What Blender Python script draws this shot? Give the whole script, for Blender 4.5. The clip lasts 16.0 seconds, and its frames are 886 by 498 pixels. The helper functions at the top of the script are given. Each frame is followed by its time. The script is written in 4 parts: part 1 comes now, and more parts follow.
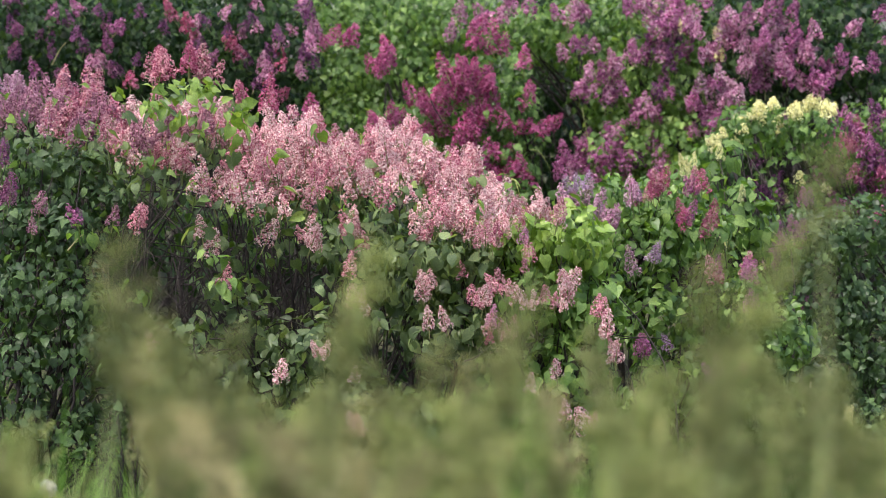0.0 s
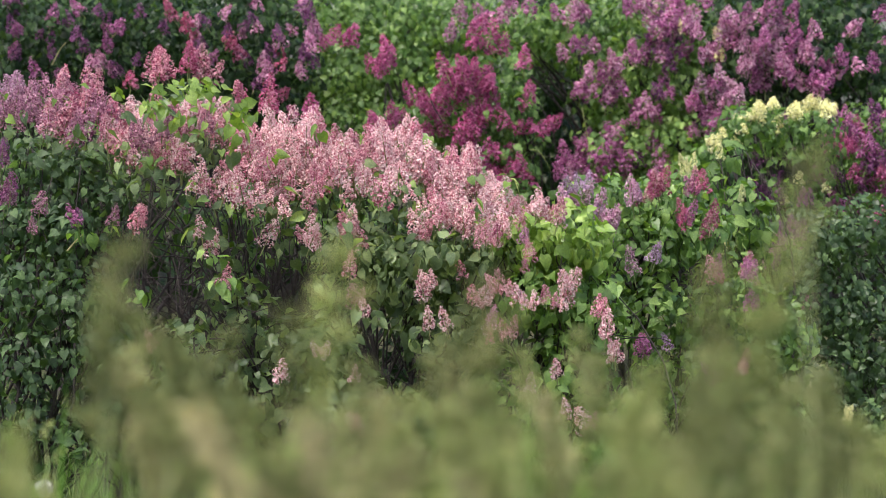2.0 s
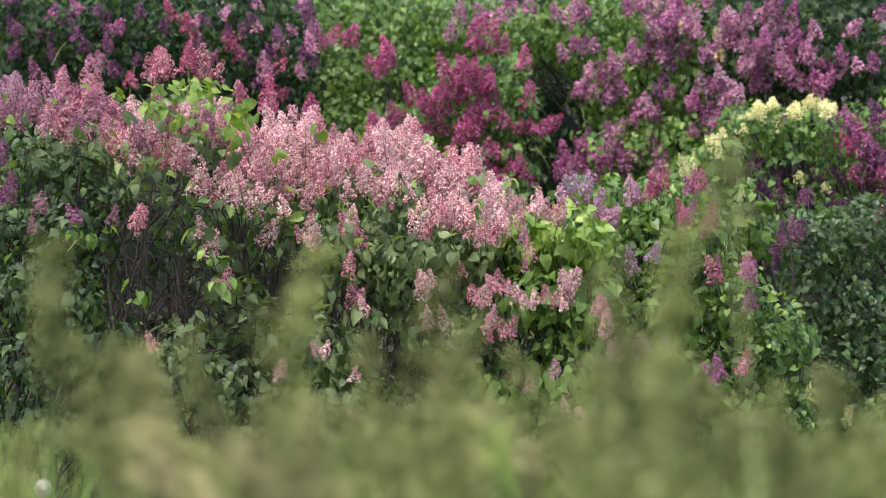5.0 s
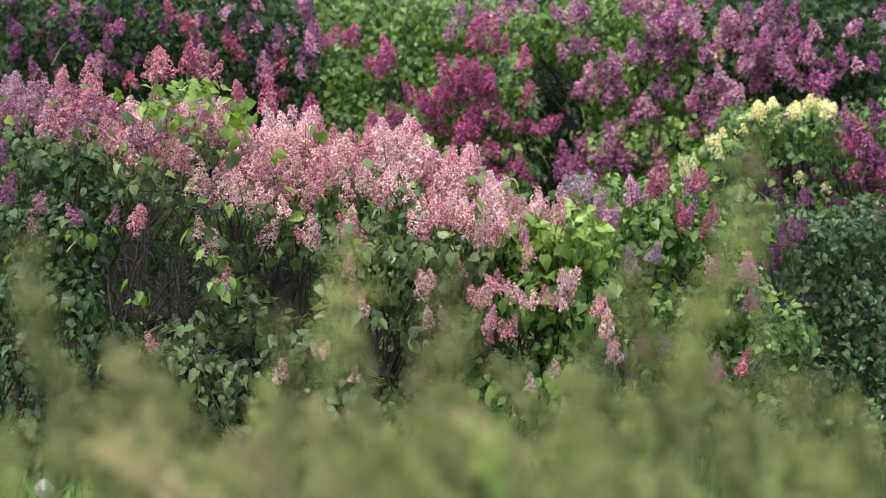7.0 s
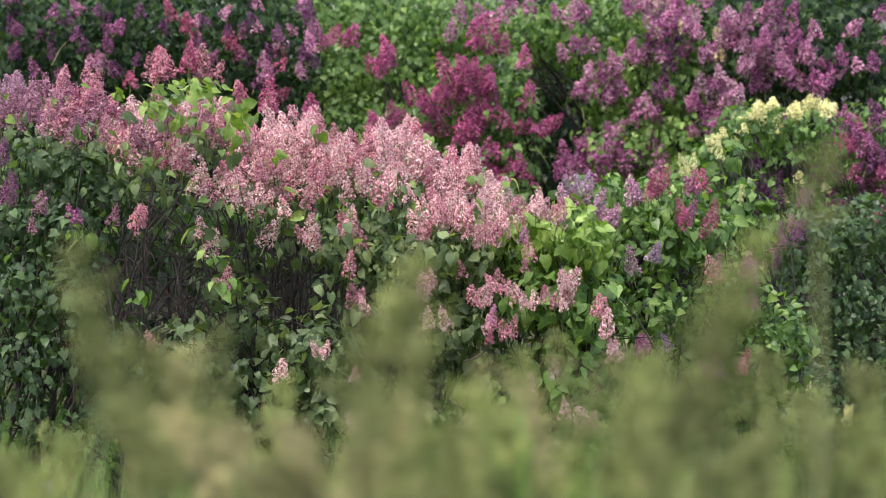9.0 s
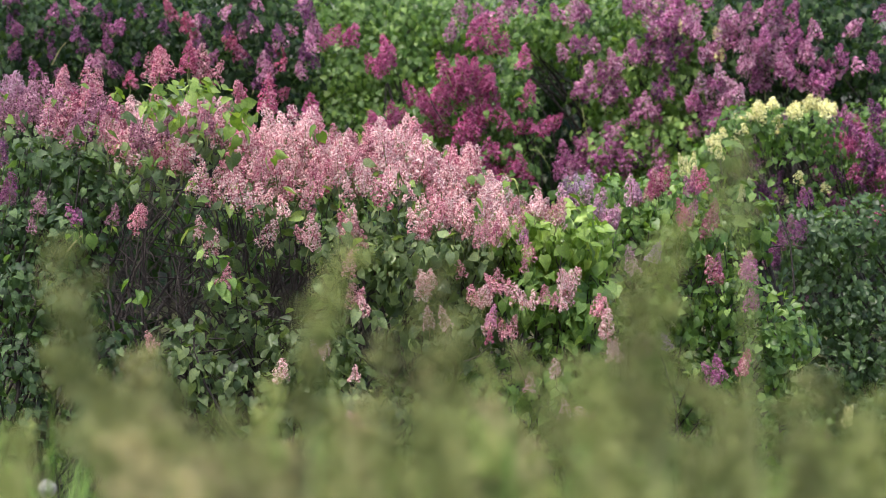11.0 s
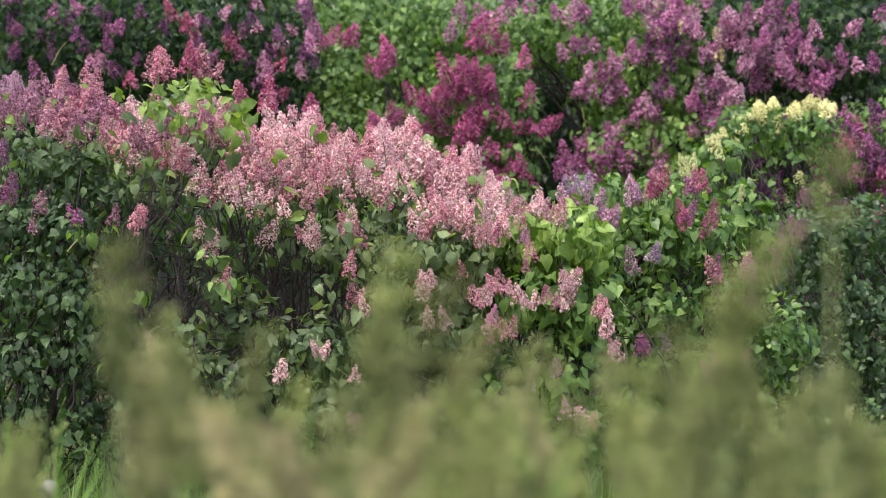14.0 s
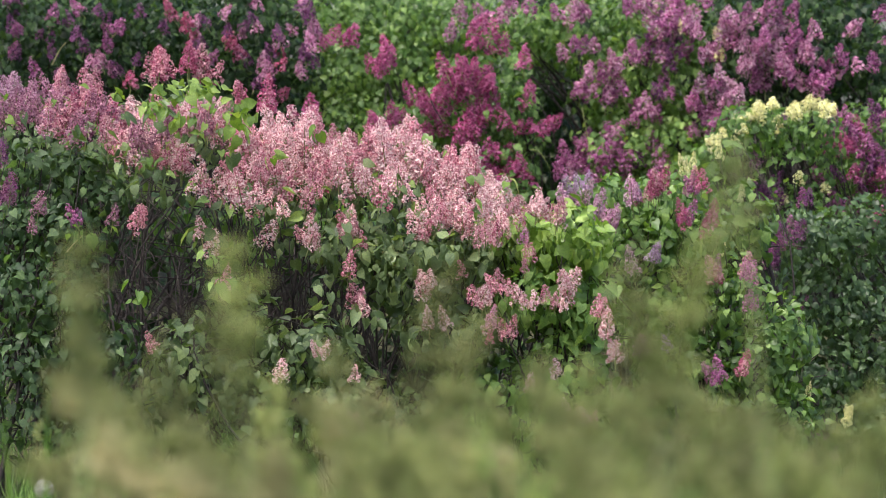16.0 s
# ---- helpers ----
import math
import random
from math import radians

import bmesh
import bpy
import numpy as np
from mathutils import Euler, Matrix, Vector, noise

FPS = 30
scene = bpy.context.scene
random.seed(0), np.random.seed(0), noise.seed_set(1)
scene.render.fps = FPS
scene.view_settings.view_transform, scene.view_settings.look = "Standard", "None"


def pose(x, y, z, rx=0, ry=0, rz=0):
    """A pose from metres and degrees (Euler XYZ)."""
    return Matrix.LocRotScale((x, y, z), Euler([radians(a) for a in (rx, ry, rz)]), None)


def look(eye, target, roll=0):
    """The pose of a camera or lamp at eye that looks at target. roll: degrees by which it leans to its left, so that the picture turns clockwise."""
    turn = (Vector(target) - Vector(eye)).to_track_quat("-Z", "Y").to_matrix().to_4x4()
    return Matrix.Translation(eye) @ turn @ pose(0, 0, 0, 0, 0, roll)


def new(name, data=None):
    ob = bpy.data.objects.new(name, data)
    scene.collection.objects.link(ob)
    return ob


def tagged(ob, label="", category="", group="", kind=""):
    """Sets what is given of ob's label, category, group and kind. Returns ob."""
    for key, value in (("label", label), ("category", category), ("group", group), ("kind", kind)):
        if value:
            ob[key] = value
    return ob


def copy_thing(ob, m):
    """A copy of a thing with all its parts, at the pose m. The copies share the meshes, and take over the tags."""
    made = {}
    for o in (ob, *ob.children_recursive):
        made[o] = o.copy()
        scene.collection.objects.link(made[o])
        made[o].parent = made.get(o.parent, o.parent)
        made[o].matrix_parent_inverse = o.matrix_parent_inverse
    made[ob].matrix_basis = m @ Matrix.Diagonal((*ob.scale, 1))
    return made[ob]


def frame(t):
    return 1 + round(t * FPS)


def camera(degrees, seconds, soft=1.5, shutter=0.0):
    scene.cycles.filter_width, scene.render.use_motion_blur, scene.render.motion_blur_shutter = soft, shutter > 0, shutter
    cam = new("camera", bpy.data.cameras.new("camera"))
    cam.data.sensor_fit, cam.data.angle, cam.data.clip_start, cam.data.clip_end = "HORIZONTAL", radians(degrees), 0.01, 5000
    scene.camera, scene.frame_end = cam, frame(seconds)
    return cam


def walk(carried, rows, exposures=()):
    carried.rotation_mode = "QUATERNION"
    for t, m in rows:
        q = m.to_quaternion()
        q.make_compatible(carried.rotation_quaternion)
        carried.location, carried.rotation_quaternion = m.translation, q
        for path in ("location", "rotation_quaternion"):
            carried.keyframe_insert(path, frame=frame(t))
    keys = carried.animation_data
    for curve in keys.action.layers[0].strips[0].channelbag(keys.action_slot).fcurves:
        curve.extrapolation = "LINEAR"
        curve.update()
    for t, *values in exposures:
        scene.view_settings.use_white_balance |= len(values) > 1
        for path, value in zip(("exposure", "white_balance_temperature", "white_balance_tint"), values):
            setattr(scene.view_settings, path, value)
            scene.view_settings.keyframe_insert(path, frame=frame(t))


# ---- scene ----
# The camera stands on a tripod at chest height, with a long lens focused on the pink lilac.
cam = camera(12.0, 16.0, soft=0.92)
cam.data.dof.use_dof = True
cam.data.dof.focus_distance = 15.0
cam.data.dof.aperture_fstop = 4.9
STAND = pose(0, 0, 1.15, 88.8, 0, 0)
walk(cam, [(0.0, STAND), (16.0, STAND)], exposures=[(0.0, 2.08, 6400, 7), (16.0, 2.08, 6400, 7)])

# ---- world and sun: a bright overcast day ----
world = bpy.data.worlds.new("overcast_sky")
scene.world = world
world.use_nodes = True
wn = world.node_tree.nodes
sky = wn.new("ShaderNodeTexSky")
sky.sky_type = "NISHITA"
sky.sun_disc = False
sky.sun_elevation, sky.sun_rotation = radians(64), radians(214)
sky.air_density, sky.dust_density, sky.ozone_density = 1.0, 4.0, 1.0
wn["Background"].inputs["Strength"].default_value = 0.072
world.node_tree.links.new(sky.outputs["Color"], wn["Background"].inputs["Color"])

sun_data = bpy.data.lights.new("sun", "SUN")
sun_data.energy, sun_data.angle, sun_data.color = 1.25, radians(24), (1.0, 0.95, 0.87)
sun = new("sun", sun_data)
sun.matrix_world = look((0, 0, 30), (8, 12, 0))


# ---- materials ----
def random_value(nt):
    """One value per object and per island of its mesh."""
    info, geo = nt.nodes.new("ShaderNodeObjectInfo"), nt.nodes.new("ShaderNodeNewGeometry")
    add, fract = nt.nodes.new("ShaderNodeMath"), nt.nodes.new("ShaderNodeMath")
    fract.operation = "FRACT"
    nt.links.new(info.outputs["Random"], add.inputs[0])
    nt.links.new(geo.outputs["Random Per Island"], add.inputs[1])
    nt.links.new(add.outputs[0], fract.inputs[0])
    return fract.outputs[0]


def ramp(nt, value, stops):
    node = nt.nodes.new("ShaderNodeValToRGB")
    while len(node.color_ramp.elements) < len(stops):
        node.color_ramp.elements.new(0.5)
    for e, (at, colour) in zip(node.color_ramp.elements, stops):
        e.position, e.color = at, (*colour, 1)
    nt.links.new(value, node.inputs["Fac"])
    return node.outputs["Color"]


def texture(nt, scale, detail=4.0, rough=0.6):
    co, tex = nt.nodes.new("ShaderNodeTexCoord"), nt.nodes.new("ShaderNodeTexNoise")
    tex.inputs["Scale"].default_value, tex.inputs["Detail"].default_value = scale, detail
    tex.inputs["Roughness"].default_value = rough
    nt.links.new(co.outputs["Object"], tex.inputs["Vector"])
    return tex.outputs["Fac"]


def mixed(nt, a, b, fac, blend="MIX"):
    node = nt.nodes.new("ShaderNodeMix")
    node.data_type, node.blend_type = "RGBA", blend
    for socket, value in ((node.inputs[6], a), (node.inputs[7], b), (node.inputs[0], fac)):
        if isinstance(value, bpy.types.NodeSocket):
            nt.links.new(value, socket)
        else:
            socket.default_value = value if isinstance(value, float) else (*value, 1)
    return node.outputs[2]


def thin_material(name, stops, fine, rough, through_light, gloss=0.3, bump=0.0, speckle=0.3, spread=0.0):
    """Leaves, petals and blades: varied colour, a little gloss, light let through."""
    mat = bpy.data.materials.new(name)
    mat.use_nodes = True
    nt = mat.node_tree
    bsdf, out = nt.nodes["Principled BSDF"], nt.nodes["Material Output"]
    colour = ramp(nt, random_value(nt), stops)
    grain = texture(nt, fine)
    dark = ramp(nt, grain, [(0.3, (1 - speckle,) * 3), (0.7, (1 + speckle * 0.4,) * 3)])
    colour = mixed(nt, colour, dark, 1.0, "MULTIPLY")
    if spread:
        info = nt.nodes.new("ShaderNodeObjectInfo")
        tone = ramp(nt, info.outputs["Random"], [(0.0, (1 - spread,) * 3), (1.0, (1.1,) * 3)])
        colour = mixed(nt, colour, tone, 1.0, "MULTIPLY")
    if "leaf" in name:
        patch = ramp(nt, texture(nt, 7, 3), [(0.3, (0.68, 0.74, 0.8)), (0.7, (1.2, 1.16, 1.0))])
        colour = mixed(nt, colour, patch, 1.0, "MULTIPLY")
    nt.links.new(colour, bsdf.inputs["Base Color"])
    bsdf.inputs["Roughness"].default_value = rough
    bsdf.inputs["Specular IOR Level"].default_value = gloss
    lucent, blend = nt.nodes.new("ShaderNodeBsdfTranslucent"), nt.nodes.new("ShaderNodeMixShader")
    warm = mixed(nt, colour, (1.35, 1.43, 0.55) if "leaf" in name or "grass" in name else (1.1, 0.95, 1.0), 1.0, "MULTIPLY")
    nt.links.new(warm, lucent.inputs["Color"])
    blend.inputs[0].default_value = through_light
    nt.links.new(bsdf.outputs[0], blend.inputs[1])
    nt.links.new(lucent.outputs[0], blend.inputs[2])
    nt.links.new(blend.outputs[0], out.inputs["Surface"])
    if bump:
        node = nt.nodes.new("ShaderNodeBump")
        node.inputs["Strength"].default_value, node.inputs["Distance"].default_value = bump, 0.003
        nt.links.new(grain, node.inputs["Height"])
        nt.links.new(node.outputs[0], bsdf.inputs["Normal"])
    return mat


def leaf_material(name, shade, mid, light, gloss=0.42):
    return thin_material(name, [(0.0, shade), (0.3, mid), (0.65, mid), (0.93, light)], 45, 0.42, 0.40, gloss, 0.6, 0.4)


def petal_material(name, bud, mid, pale):
    return thin_material(name, [(0.0, bud), (0.18, bud), (0.38, mid), (0.62, pale), (0.92, pale), (1.0, mid)], 300, 0.65, 0.3, 0.2, 0.0, 0.2, 0.32)


def rough_material(name, a, b, coarse, fine, bump=0.6, distance=0.01, rough=0.9):
    mat = bpy.data.materials.new(name)
    mat.use_nodes = True
    nt = mat.node_tree
    bsdf = nt.nodes["Principled BSDF"]
    big, small = texture(nt, coarse), texture(nt, fine, 6)
    colour = mixed(nt, a, b, big)
    colour = mixed(nt, colour, ramp(nt, small, [(0.3, (0.55,) * 3), (0.7, (1.1,) * 3)]), 1.0, "MULTIPLY")
    nt.links.new(colour, bsdf.inputs["Base Color"])
    bsdf.inputs["Roughness"].default_value = rough
    bsdf.inputs["Specular IOR Level"].default_value = 0.1
    node = nt.nodes.new("ShaderNodeBump")
    node.inputs["Strength"].default_value, node.inputs["Distance"].default_value = bump, distance
    nt.links.new(small, node.inputs["Height"])
    nt.links.new(node.outputs[0], bsdf.inputs["Normal"])
    return mat


BARK = rough_material("lilac_bark", (0.03, 0.025, 0.026), (0.085, 0.07, 0.068), 6, 60)
SOIL = rough_material("meadow_soil", (0.035, 0.045, 0.018), (0.07, 0.06, 0.035), 0.7, 14, 1.0, 0.03)
LEAF_GREY = leaf_material("leaf_grey_green", (0.063, 0.102, 0.048), (0.132, 0.19, 0.087), (0.27, 0.345, 0.165))
LEAF_DARK = leaf_material("leaf_dark_green", (0.03, 0.056, 0.025), (0.06, 0.108, 0.044), (0.14, 0.22, 0.09))
# Leaves of shaded growth: the shade is put into this darker green.
LEAF_SHADED = leaf_material("leaf_shaded_green", (0.012, 0.026, 0.012), (0.026, 0.054, 0.022), (0.076, 0.13, 0.046), 0.2)
LEAF_FRESH = leaf_material("leaf_fresh_green", (0.055, 0.108, 0.029), (0.115, 0.203, 0.053), (0.24, 0.355, 0.1))
LEAF_PALE = leaf_material("leaf_pale_green", (0.085, 0.155, 0.042), (0.175, 0.295, 0.08), (0.33, 0.46, 0.15))
LEAF_LIME = leaf_material("leaf_young_lime", (0.1, 0.18, 0.035), (0.2, 0.31, 0.06), (0.35, 0.46, 0.14))
LEAF_MID = leaf_material("leaf_mid_green", (0.045, 0.095, 0.025), (0.095, 0.18, 0.045), (0.21, 0.33, 0.095))
PINK = petal_material("petal_soft_pink", (0.48, 0.15, 0.21), (0.82, 0.49, 0.52), (0.97, 0.77, 0.76))
ROSE = petal_material("petal_rose_mauve", (0.36, 0.07, 0.14), (0.64, 0.25, 0.34), (0.83, 0.5, 0.54))
CRIMSON = petal_material("petal_crimson", (0.265, 0.0291, 0.106), (0.47, 0.0873, 0.244), (0.637, 0.204, 0.392))
DUSK = petal_material("petal_dusky_violet", (0.17, 0.045, 0.1), (0.38, 0.16, 0.25), (0.6, 0.34, 0.43))
MAGENTA = petal_material("petal_magenta", (0.213, 0.0388, 0.148), (0.407, 0.107, 0.276), (0.582, 0.252, 0.445))
# A purple of its own, darkened further for shade on the left bush.
PURPLE = petal_material("petal_purple", (0.085, 0.022, 0.0848), (0.2, 0.06, 0.17), (0.31, 0.12, 0.265))
MAUVE = petal_material("petal_pale_mauve", (0.32, 0.11, 0.24), (0.62, 0.32, 0.47), (0.84, 0.58, 0.68))
BUDS = petal_material("petal_rose_bud", (0.28, 0.03, 0.09), (0.46, 0.09, 0.20), (0.60, 0.22, 0.34))
LAVENDER = petal_material("petal_lavender", (0.22, 0.10, 0.22), (0.42, 0.26, 0.42), (0.60, 0.44, 0.58))
ORCHID = petal_material("petal_orchid", (0.314, 0.07, 0.208), (0.588, 0.23, 0.406), (0.784, 0.45, 0.603))
CREAM = petal_material("petal_cream", (0.82, 0.82, 0.34), (0.95, 0.93, 0.46), (0.98, 0.96, 0.58))
GRASS = thin_material("grass_blade", [(0.0, (0.05, 0.10, 0.025)), (0.5, (0.10, 0.17, 0.04)), (1.0, (0.18, 0.23, 0.07))], 30, 0.5, 0.3)
SEED = thin_material("grass_seed_head", [(0.0, (0.39, 0.39, 0.17)), (0.5, (0.58, 0.55, 0.27)), (1.0, (0.73, 0.65, 0.39))], 80, 0.7, 0.35, spread=0.62)
STRAW = thin_material("grass_seed_straw", [(0.0, (0.40, 0.37, 0.20)), (0.5, (0.57, 0.51, 0.29)), (1.0, (0.72, 0.62, 0.40))], 80, 0.7, 0.35, spread=0.4)
SEED_GREEN = thin_material("grass_seed_green", [(0.0, (0.26, 0.31, 0.10)), (0.5, (0.41, 0.45, 0.17)), (1.0, (0.55, 0.54, 0.26))], 80, 0.7, 0.35, spread=0.62)
BLADE = thin_material("grass_tuft_blade", [(0.0, (0.11, 0.23, 0.04)), (1.0, (0.24, 0.41, 0.085))], 25, 0.45, 0.4)
STALK = thin_material("grass_stalk_green", [(0.0, (0.12, 0.17, 0.05)), (1.0, (0.24, 0.25, 0.10))], 20, 0.5, 0.1)
DOWN = thin_material("seed_down", [(0.0, (0.6, 0.6, 0.55)), (1.0, (0.75, 0.75, 0.7))], 200, 0.9, 0.4)


# ---- mesh helpers ----
def mesh_of(name, verts, faces, mat, smooth=True):
    me = bpy.data.meshes.new(name)
    me.from_pydata([tuple(v) for v in verts], [], [tuple(int(i) for i in q) for q in faces])
    me.materials.append(mat)
    if smooth:
        me.polygons.foreach_set("use_smooth", [True] * len(me.polygons))
    me.update()
    return me


def piece(name, me, parent, m=None, label=""):
    ob = new(name, me)
    ob.parent = parent
    if m is not None:
        ob.matrix_basis = m
    return tagged(ob, label)


def thing(name, place, label, category, group=""):
    ob = new(name)
    ob.empty_display_size = 0.1
    ob.location = place
    return tagged(ob, label, category, group)


def ground_height(x, y):
    dip = -0.10 * math.exp(-((y - 14.5) / 4.5) ** 2)
    rise = 0.045 * max(0.0, y - 17) - 0.035 * max(0.0, y - 45) if y > 17 else 0.0
    return dip + rise + 0.03 * noise.noise((x * 0.6, y * 0.6, 0.3)) * min(1.0, 40 / (1 + abs(y)))


def tube(points, radii, sides=6):
    """A tapered round stem along points, with a closed tip."""
    verts, faces = [], []
    pts = [Vector(p) for p in points]
    for i, (p, r) in enumerate(zip(pts, radii)):
        way = (pts[min(i + 1, len(pts) - 1)] - pts[max(i - 1, 0)]).normalized()
        side = way.cross(Vector((0.3, 1, 0.1))).normalized()
        up = way.cross(side)
        for k in range(sides):
            a = 2 * math.pi * k / sides
            verts.append(p + r * (math.cos(a) * side + math.sin(a) * up))
    for i in range(len(pts) - 1):
        for k in range(sides):
            a, b = i * sides + k, i * sides + (k + 1) % sides
            faces.append((a, b, b + sides, a + sides))
    faces.append(tuple(range((len(pts) - 1) * sides, len(pts) * sides)))
    return verts, faces


def joined(shapes):
    verts, faces = [], []
    for v, f in shapes:
        k = len(verts)
        verts.extend(v)
        faces.extend(tuple(i + k for i in q) for q in f)
    return verts, faces


def bent(a, b, bow, steps, rng):
    """Points of a crooked stem from a to b."""
    a, b = Vector(a), Vector(b)
    length = (b - a).length
    off = Vector((rng.uniform(-1, 1), rng.uniform(-1, 1), rng.uniform(-0.2, 0.5))) * bow * length
    out = []
    for i in range(steps + 1):
        s = i / steps
        wob = Vector((rng.uniform(-1, 1), rng.uniform(-1, 1), 0)) * 0.02 * length * (0 < i < steps)
        out.append(a.lerp(b, s) + off * math.sin(math.pi * s) + wob)
    return out


# ---- leaves and flower clusters ----
HEART = ((0.0, 0.60), (0.12, 0.93), (0.28, 1.0), (0.48, 0.84), (0.68, 0.54), (0.86, 0.2), (1.0, 0.0))
HEART_PLAIN = ((0.0, 0.7), (0.3, 1.0), (0.66, 0.56), (1.0, 0.0))


def leaf_shape(length, width, fold, curl, outline, wave=0.0):
    """A heart-shaped leaf along +x from its stalk, folded at the midrib, wavy at its rim and curled down at the pointed tip."""
    verts, faces = [], []
    for i, (s, w) in enumerate(outline):
        half = width * w
        back = -0.16 * length * max(0.0, 1 - 3 * s) ** 2
        z = -curl * length * s * s
        rim = wave * length * math.sin(9 * s + 5 * fold)
        verts += [(s * length + back, half, z + fold * half + rim), (s * length, 0, z), (s * length + back, -half, z + fold * half - rim)]
        if i:
            k = 3 * (i - 1)
            faces += [(k, k + 1, k + 4, k + 3), (k + 1, k + 2, k + 5, k + 4)]
    stalk = len(verts)
    verts += [(-0.28 * length, 0.012 * length, 0.06 * length), (-0.28 * length, -0.012 * length, 0.06 * length), (0.02, -0.012 * length, 0), (0.02, 0.012 * length, 0)]
    faces.append((stalk, stalk + 1, stalk + 2, stalk + 3))
    return verts, faces


LEAF_SHAPES = [leaf_shape(1.0, w, f, c, HEART, v) for w, f, c, v in ((0.40, 0.35, 0.22, 0.03), (0.44, 0.2, 0.34, 0.045), (0.36, 0.65, 0.15, 0.02), (0.42, -0.12, 0.45, 0.04))]
FAR_SHAPES = [leaf_shape(1.0, w, f, c, HEART_PLAIN) for w, f, c in ((0.38, 0.35, 0.2), (0.42, 0.15, 0.3))]
leaf_meshes = {}


def leaf_mesh(mat, k):
    key = (mat.name, k)
    if key not in leaf_meshes:
        leaf_meshes[key] = mesh_of("leaf", *LEAF_SHAPES[k], mat)
    return leaf_meshes[key]


def leaf_pose(at, outward, size, rng):
    """A leaf that hangs from its stalk, its upper face turned outward and to the sky."""
    out = Vector(outward)
    up = out * rng.uniform(0.35, 1.0) + Vector((rng.gauss(0, 0.65), rng.gauss(-0.1, 0.5), rng.uniform(-0.1, 0.9)))
    up.normalize()
    way = out * 0.3 + Vector((rng.gauss(0, 0.6), rng.gauss(0, 0.4), rng.uniform(-1.6, 0.1)))
    way = way - up * way.dot(up)
    way = way.normalized() if way.length > 0.05 else up.orthogonal().normalized()
    side = up.cross(way)
    m = Matrix((way, side, up)).transposed().to_4x4()
    return Matrix.Translation(at) @ m @ Matrix.Scale(size, 4)


def leaves_joined(name, poses, mat, parent, label, shapes):
    verts, faces, k = [], [], 0
    count = len(shapes)
    for i, m in enumerate(poses):
        v, f = shapes[i % count]
        a = np.array(v) @ np.array(m.to_3x3()).T + np.array(m.translation)
        verts.append(a)
        faces.extend(tuple(j + k for j in q) for q in f)
        k += len(v)
    if verts:
        ob = piece(name, mesh_of(name, np.concatenate(verts), faces, mat), parent, None, label)
        tagged(ob, kind="stuff")


def panicle_shape(length, radius, count, floret, rng, lobe_count):
    """A cone-shaped lilac panicle: a stalk with short side stalks, each ending in a close tuft of four-petalled florets and small buds."""
    verts, faces = tube([(0, 0, -0.45 * length), (0, 0, 0.3 * length), (0, 0, 0.9 * length)], [0.0028, 0.002, 0.001], 4)
    tufts = []
    for i in range(lobe_count):
        s = (i + rng.random()) / lobe_count
        turn = i * 2.399963 + rng.uniform(-0.4, 0.4)
        r = radius * (1 - s) ** 0.6 * rng.uniform(0.5, 0.72)
        tufts.append((Vector((math.cos(turn) * r, math.sin(turn) * r, s * length)), radius * (0.46 - 0.2 * s) * rng.uniform(0.8, 1.2), s))
    for i in range(count):
        heart, fat, s = tufts[i % lobe_count]
        out = Vector((rng.gauss(0, 1), rng.gauss(0, 1), rng.gauss(0.3, 1))) + Vector((heart.x, heart.y, 0)) * (1.6 / radius)
        out.normalize()
        at = heart + out * fat * rng.uniform(0.75, 1.08)
        face = (out + 0.35 * Vector((rng.gauss(0, 1), rng.gauss(0, 1), rng.gauss(0, 1)))).normalized()
        side = face.cross(Vector((0.1, 0.2, 1))).normalized()
        up = face.cross(side)
        size = floret * rng.uniform(0.7, 1.15) * (1 - 0.3 * s)
        k = len(verts)
        if rng.random() < 0.12 + 0.3 * s * s:
            bud = 0.42 * size
            verts += [at + bud * side, at + bud * up, at - bud * side, at - bud * up, at + 2.2 * bud * face]
            faces += [(k, k + 1, k + 4), (k + 1, k + 2, k + 4), (k + 2, k + 3, k + 4), (k + 3, k, k + 4)]
            continue
        spin = rng.uniform(0, 1.57)
        cup = rng.choice((-0.15, 0.05, 0.15, 0.4))
        verts.append(at)
        for q in range(4):
            a = spin + q * math.pi / 2
            rim = ((-0.62, 0.95, cup), (0.62, 0.95, cup))
            b = len(verts)
            for da, rr, h in rim:
                verts.append(at + size * (rr * (math.cos(a + da) * side + math.sin(a + da) * up) + h * face))
            faces.append((k, *range(b, b + len(rim))))
    return verts, faces


shape_rng = random.Random(7)
NEAR_PANICLES = [panicle_shape(l, r, n, 0.0050, shape_rng, c) for l, r, n, c in (
    (0.115, 0.042, 510, 17), (0.10, 0.038, 430, 14), (0.13, 0.042, 550, 19), (0.085, 0.035, 340, 11), (0.11, 0.046, 520, 15))]
FAR_PANICLES = [panicle_shape(l, r, n, 0.0070, shape_rng, c) for l, r, n, c in (
    (0.095, 0.042, 260, 17), (0.085, 0.041, 235, 14), (0.11, 0.043, 285, 19), (0.07, 0.037, 180, 11))]
panicle_meshes = {}


def panicle_mesh(mat, k, near):
    shapes = NEAR_PANICLES if near else FAR_PANICLES
    key = (mat.name, k % len(shapes), near)
    if key not in panicle_meshes:
        me = mesh_of("panicle", *shapes[k % len(shapes)], mat, False)
        me.materials.append(STALK)
        for face in list(me.polygons)[:9]:
            face.material_index = 1
        panicle_meshes[key] = me
    return panicle_meshes[key]


